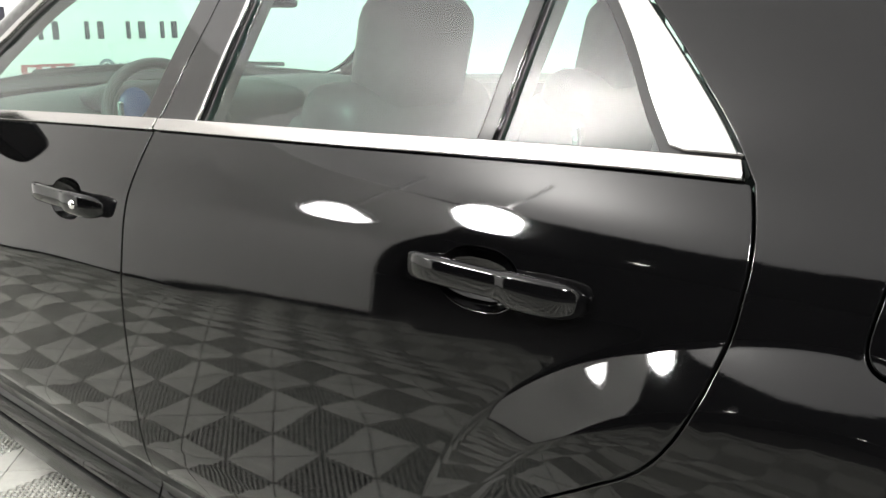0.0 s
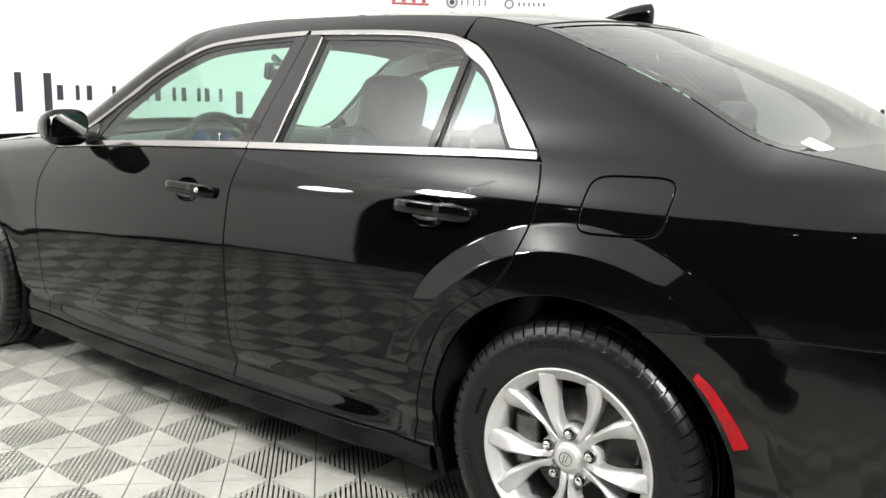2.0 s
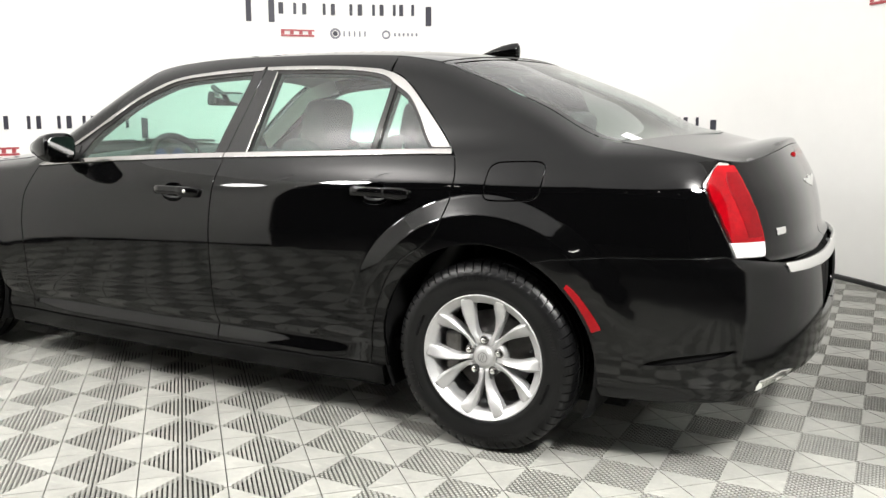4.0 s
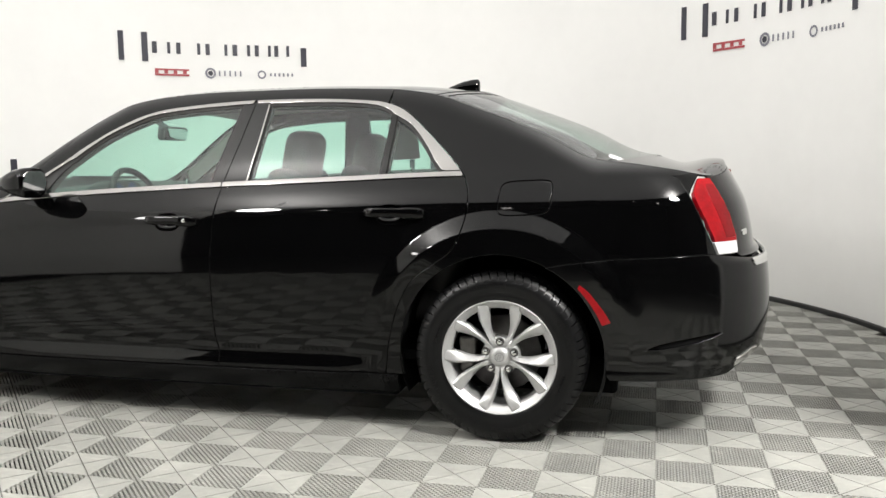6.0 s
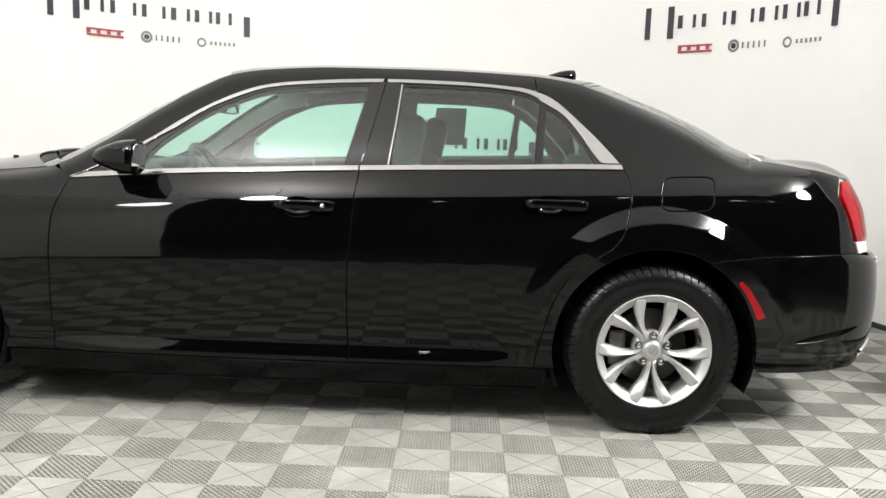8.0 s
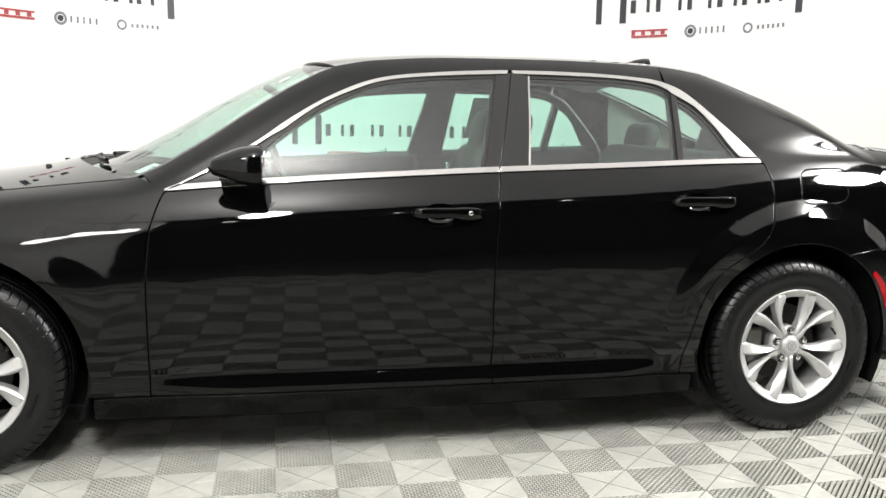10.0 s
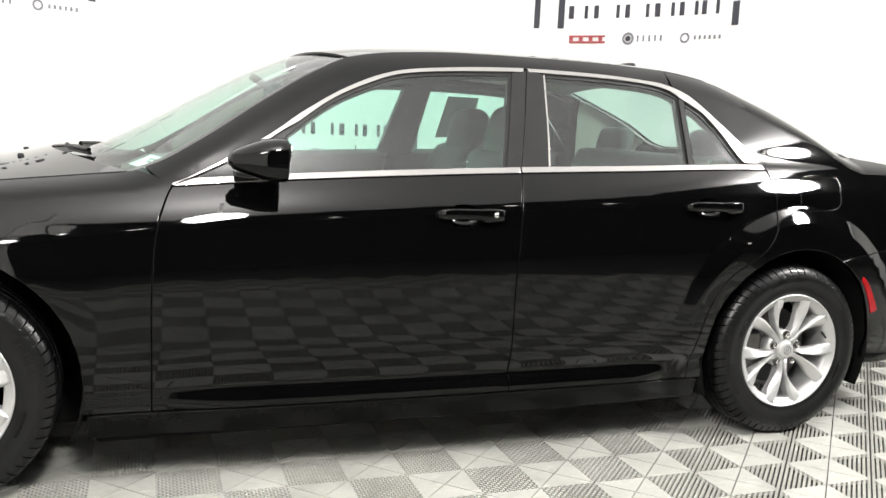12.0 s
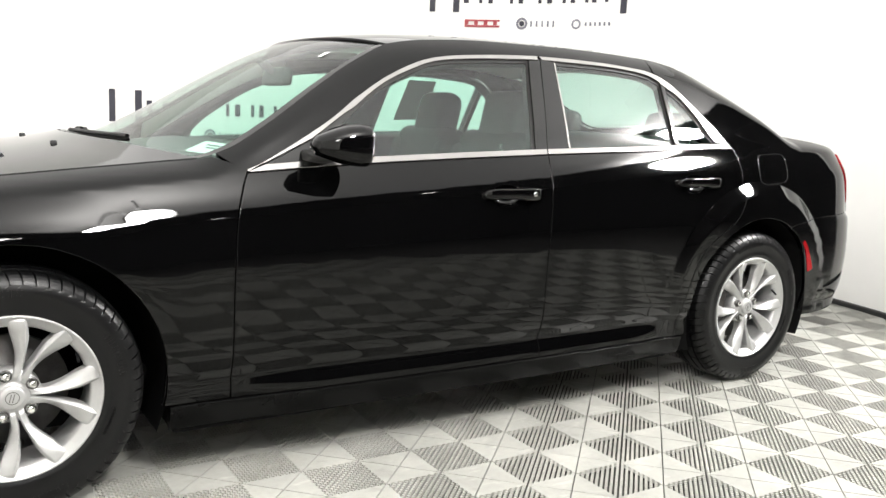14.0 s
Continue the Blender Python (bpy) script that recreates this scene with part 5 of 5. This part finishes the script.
def dashboard():
    rows = [(-1.02, 0, 0.90, 0.62, 0.06, 4), (-0.92, 0, 0.93, 0.68, 0.075, 4), (-0.75, 0, 0.925, 0.72, 0.10, 4), (-0.60, 0, 0.90, 0.73, 0.12, 4), (-0.54, 0, 0.86, 0.73, 0.11, 4), (-0.52, 0, 0.82, 0.70, 0.07, 4)]
    d = slab("dashboard", rows, DASH, car, "dark plastic dashboard", 40)
    rows = [(-0.66, -0.36, 0.985, 0.14, 0.02, 2.4), (-0.60, -0.36, 1.00, 0.17, 0.045, 2.4), (-0.52, -0.36, 1.00, 0.17, 0.05, 2.4), (-0.50, -0.36, 0.99, 0.16, 0.04, 2.4)]
    slab("instrument_hood", rows, DASH, d)
    for y in (-0.42, -0.30):
        v, f = lathe([(0.0005, 0), (0.046, 0), (0.05, 0.006)], 28)
        o = new("dial", plain_mesh("dial", v, f, BLUE_GLOW))
        o.parent = d
        o.matrix_local = pose(-0.495, y, 0.985, 0, 0, 90)
        o["label"] = "round dial with its blue light put into the face colour"
    part("centre_console", box_bm(-0.55, 0.45, -0.11, 0.11, 0.35, 0.66, 0.03), DASH, car, "dark centre console")
    ring = [(0.185 * math.cos(2 * math.pi * i / 40), 0.185 * math.sin(2 * math.pi * i / 40)) for i in range(41)]
    m = pose(-0.42, -0.36, 0.93, 0, -24, 0)
    w = tube("steering_wheel", [m @ Vector((0, a, b)) for a, b in ring], 0.016, LEATHER, car, "black leather steering wheel")
    bm = bmesh.new()
    bmesh.ops.create_uvsphere(bm, u_segments=20, v_segments=12, radius=0.075, matrix=m @ Matrix.Translation((-0.03, 0, 0)) @ Matrix.Diagonal((0.4, 1.1, 0.9, 1)))
    part("wheel_hub", bm, DASH, w, smooth=True)
    for a in (180, 0, 270):
        q = Vector((0, 0.185 * math.cos(radians(a)), 0.185 * math.sin(radians(a))))
        tube("wheel_spoke", [m @ (q * 0.3 + Vector((-0.02, 0, 0))), m @ q], 0.014, DASH, w)
    p = Vector(front_screen(0.80, 0.0))
    r = tilted("rear_view_mirror", (0.04, 0.25, 0.075), pose(p.x + 0.10, 0.0, p.z - 0.075, 0, 8, 0), 0.016, DASH, car, "black rear-view mirror")
    tilted("mirror_glass", (0.004, 0.225, 0.058), pose(p.x + 0.121, 0.0, p.z - 0.078, 0, 8, 0), 0.001, MIRROR, r)
    tube("mirror_stem", [(p.x + 0.015, 0, p.z - 0.01), (p.x + 0.09, 0, p.z - 0.06)], 0.016, DASH, r)
    # a paper card on the dash at the foot of the screen
    a, b, c, e = (Vector(front_screen(t, v)) for t, v in ((0.09, -0.97), (0.09, -0.80), (0.18, -0.80), (0.18, -0.97)))
    card = tagged(link_mesh("paper_card", [v + Vector((0.02, 0, -0.012)) for v in (a, b, c, e)] + [v + Vector((0.02, 0, -0.010)) for v in (a, b, c, e)], [(3, 2, 1, 0), (4, 5, 6, 7), (0, 1, 5, 4), (1, 2, 6, 5), (2, 3, 7, 6), (3, 0, 4, 7)], PAPER, smooth=False),
                  "white paper card lying behind the windscreen", "card")
    up = (b - a).cross(e - a).normalized()
    up = up if up.z > 0 else -up
    for q0, q1, v0 in ((0.25, 0.75, 0.62), (0.35, 0.65, 0.40)):
        low = [a.lerp(b, q).lerp(e.lerp(c, q), v) + Vector((0.02, 0, -0.010)) + up * 0.0008 for q, v in ((q0, v0), (q1, v0), (q1, v0 + 0.12), (q0, v0 + 0.12))]
        link_mesh("print_bar", low + [v + up * 0.0006 for v in low], [(3, 2, 1, 0), (4, 5, 6, 7), (0, 1, 5, 4), (1, 2, 6, 5), (2, 3, 7, 6), (3, 0, 4, 7)], INK, card, smooth=False)
    panel("window_label", [(0.56, 1.135), (0.745, 1.145), (0.755, 1.352), (0.585, 1.352)], PAPER, right[1], 1, gap=0.0, off=-0.018, depth=0.002, step=0.05, label="paper price sheet stuck inside the far window")
    tag = [Vector(front_screen(t, v)) + Vector((0, 0, 0.003)) for t, v in ((0.80, -0.765), (0.80, -0.735), (0.85, -0.735), (0.85, -0.765))]
    link_mesh("screen_tag", tag + [v + Vector((0, 0, 0.001)) for v in tag], [(3, 2, 1, 0), (4, 5, 6, 7), (0, 1, 5, 4), (1, 2, 6, 5), (2, 3, 7, 6), (3, 0, 4, 7)], PAPER, car, label="small white tag on the windscreen", smooth=False)
    s = Vector(rear_screen(0.955, -0.90))
    tilted("window_sticker", (0.06, 0.06, 0.002), pose(s.x, s.y, s.z + 0.006, 10, 22, 0), 0.0, PAPER, car, "small white sticker")


dashboard()


def trim_inside():
    # headliner
    def liner(x, v):
        y = half_width(x, CANT(x) - 0.02) - 0.05
        return (x, y * v, CANT(x) - 0.035 + 0.030 * (1 - abs(v) ** 3))
    sheet("headliner", liner, steps(-0.30, 1.22, 20), steps(-1, 1, 16), LINER, car, flip=True, label="pale grey headliner")
    for s in (-1, 1):
        def strip(x0, x1, w):
            def f(t, v):
                x = x0 + (x1 - x0) * t
                z = CANT(x) - 0.02 - w * v
                return (x, s * (half_width(x, z) - 0.035 - 0.01 * math.sin(math.pi * v)), z)
            return f
        sheet("pillar_trim", strip(-0.80, -0.15, 0.085), steps(0, 1, 16), steps(0, 1, 4), LINER, car, flip=s < 0, label="pale grey pillar trim")
        def cpil(t, v):
            x = 1.34 + 0.46 * t
            z0, z1 = 1.06, CANT(x) - 0.02
            x2 = x + (0.08 * (1 - v)) * (1 - t)
            z = z0 + (z1 - z0) * v
            return (x2, s * (half_width(x2, z) - 0.045), z)
        sheet("pillar_trim", cpil, steps(0, 1, 14), steps(0, 1, 8), LINER, car, flip=s > 0, label="pale grey rear pillar trim")
        def bpil(t, v):
            x = 0.30 + 0.11 * t + 0.07 * v
            z = 1.0 + 0.41 * v
            return (x, s * (half_width(x, z) - 0.04), z)
        sheet("pillar_trim", bpil, steps(0, 1, 4), steps(0, 1, 8), DASH, car, flip=s > 0)
        for x0, x1 in ((-0.86, 0.28), (0.32, 1.30)):
            def card(t, v):
                x = x0 + (x1 - x0) * t
                low = 0.35 if x0 < 0 else 0.80
                z = low + (BELT(x) - 0.01 - low) * v
                return (x, s * (half_width(x, z) - 0.055 - 0.03 * math.sin(math.pi * v) ** 2), z)
            sheet("door_card", card, steps(0, 1, 12), steps(0, 1, 10), DASH, car, flip=s > 0, label="dark door lining")
            def ledge(t, v):
                x = x0 + (x1 - x0) * t
                z = BELT(x) - 0.008
                return (x, s * (half_width(x, z) - 0.006 - 0.06 * v), z + 0.002 - 0.01 * v)
            sheet("door_ledge", ledge, steps(0, 1, 12), steps(0, 1, 3), DASH, car, flip=s < 0)
            part("lock_knob", box_bm(x1 - 0.16, x1 - 0.15, s * (half_width(x1 - 0.15, BELT(x1)) - 0.040) - 0.005, s * (half_width(x1 - 0.15, BELT(x1)) - 0.040) + 0.005, BELT(x1), BELT(x1) + 0.03, 0.003), BRIGHT, car)
    part("bulkhead", box_bm(-1.0, -0.97, -0.75, 0.75, 0.30, 0.92), DARK, car)
    part("cabin_floor", box_bm(-1.0, 1.2, -0.80, 0.80, 0.30, 0.34), DARK, car)
    part("trunk_wall", box_bm(1.40, 1.43, -0.72, 0.72, 0.35, 1.03), DARK, car)


trim_inside()


# ---- tiled floor, last ----
CELL = 0.20275
ANGLE = radians(-0.5)
PHASE = Vector((-0.0834, 0.0513))
SIDE = CELL * math.sqrt(2)
GROOVE = 0.0019


def tile_mesh():
    """One vented tile: solid corners, a field of small pegs in the diamond between them."""
    h = SIDE / 2 - GROOVE
    verts, faces = [], []

    def prism(poly, z0, z1):
        k, n = len(verts), len(poly)
        verts.extend([(x, y, z1) for x, y in poly] + [(x, y, z0) for x, y in poly])
        faces.append(tuple(range(k, k + n)))
        faces.extend((k + i, k + n + i, k + n + (i + 1) % n, k + (i + 1) % n) for i in range(n))
    for sx in (-1, 1):
        for sy in (-1, 1):
            poly = [(sx * h, sy * h), (sx * 0.004, sy * h), (sx * h, sy * 0.004)]
            if sx * sy < 0:
                poly = poly[::-1]
            prism(poly, -0.013, 0.0)
    # rows of square pegs in the diamond
    pitch = SIDE / 18
    w = pitch * 0.285
    for i in range(-9, 9):
        for j in range(-9, 9):
            x, y = (i + 0.5) * pitch, (j + 0.5) * pitch
            if abs(x) + abs(y) < h + 0.3 * pitch:
                prism([(x - w, y - w), (x + w, y - w), (x + w, y + w), (x - w, y + w)], -0.012, -0.0006)
    me = bpy.data.meshes.new("tile")
    me.from_pydata(verts, [], faces)
    me.materials.append(TILE)
    return me, verts, faces


def tiled_floor():
    floor = bpy.data.objects["floor"]
    me, verts, faces = tile_mesh()
    ca, sa = math.cos(ANGLE), math.sin(ANGLE)
    places = []
    for i in range(-40, 40):
        for j in range(-40, 40):
            if (i + j) % 2 == 0:
                continue
            a, b = (i + 0.5) * CELL + PHASE.x, (j + 0.5) * CELL + PHASE.y
            x, y = a * ca - b * sa, a * sa + b * ca
            r = (Vector((x, y)) - BOOTH).length
            deg = math.degrees(math.atan2(y - BOOTH.y, x - BOOTH.x)) % 360
            if r < (FLOOR_R if OPEN_FROM - 5 < deg < OPEN_TO + 3 else RADIUS + 0.05):
                if not (x < -1.5 and y < WING[0][1] and x < min(WING, key=lambda q: abs(q[1] - y))[0] - 0.06):
                    places.append((x, y))
    places.sort(key=lambda p: (p[0] - 0.6) ** 2 + (p[1] + 1.4) ** 2)
    m = Matrix.Rotation(ANGLE + radians(45), 4, "Z")
    for x, y in places[:300]:
        o = new("tile", me)
        o.parent = floor
        o.matrix_local = Matrix.Translation((x, y, 0)) @ m
    big_v, big_f = [], []
    base = np.array(verts) @ np.array(m.to_3x3()).T
    for x, y in places[300:]:
        k = len(big_v)
        big_v += (base + np.array((x, y, 0))).tolist()
        big_f += [tuple(q + k for q in f) for f in faces]
    rest = link_mesh("floor_tiles", big_v, big_f, TILE, floor, smooth=False)
    tagged(rest, "grey vented plastic floor tiles", kind="stuff")
    n = 120
    v, f = [], []
    for i in range(n + 1):
        d = 360 * i / n
        v += [on_wall(d, FLOOR_R if OPEN_FROM - 5 < d < OPEN_TO + 3 else RADIUS + 0.26, -0.004), on_wall(d, 12.0, -0.004)]
    f = [(2 * i, 2 * i + 1, 2 * i + 3, 2 * i + 2) for i in range(n)]
    tagged(link_mesh("floor_hall", v, f, HALL_FLOOR, smooth=False), "dark concrete floor of the hall", "floor", kind="structure")


tiled_floor()
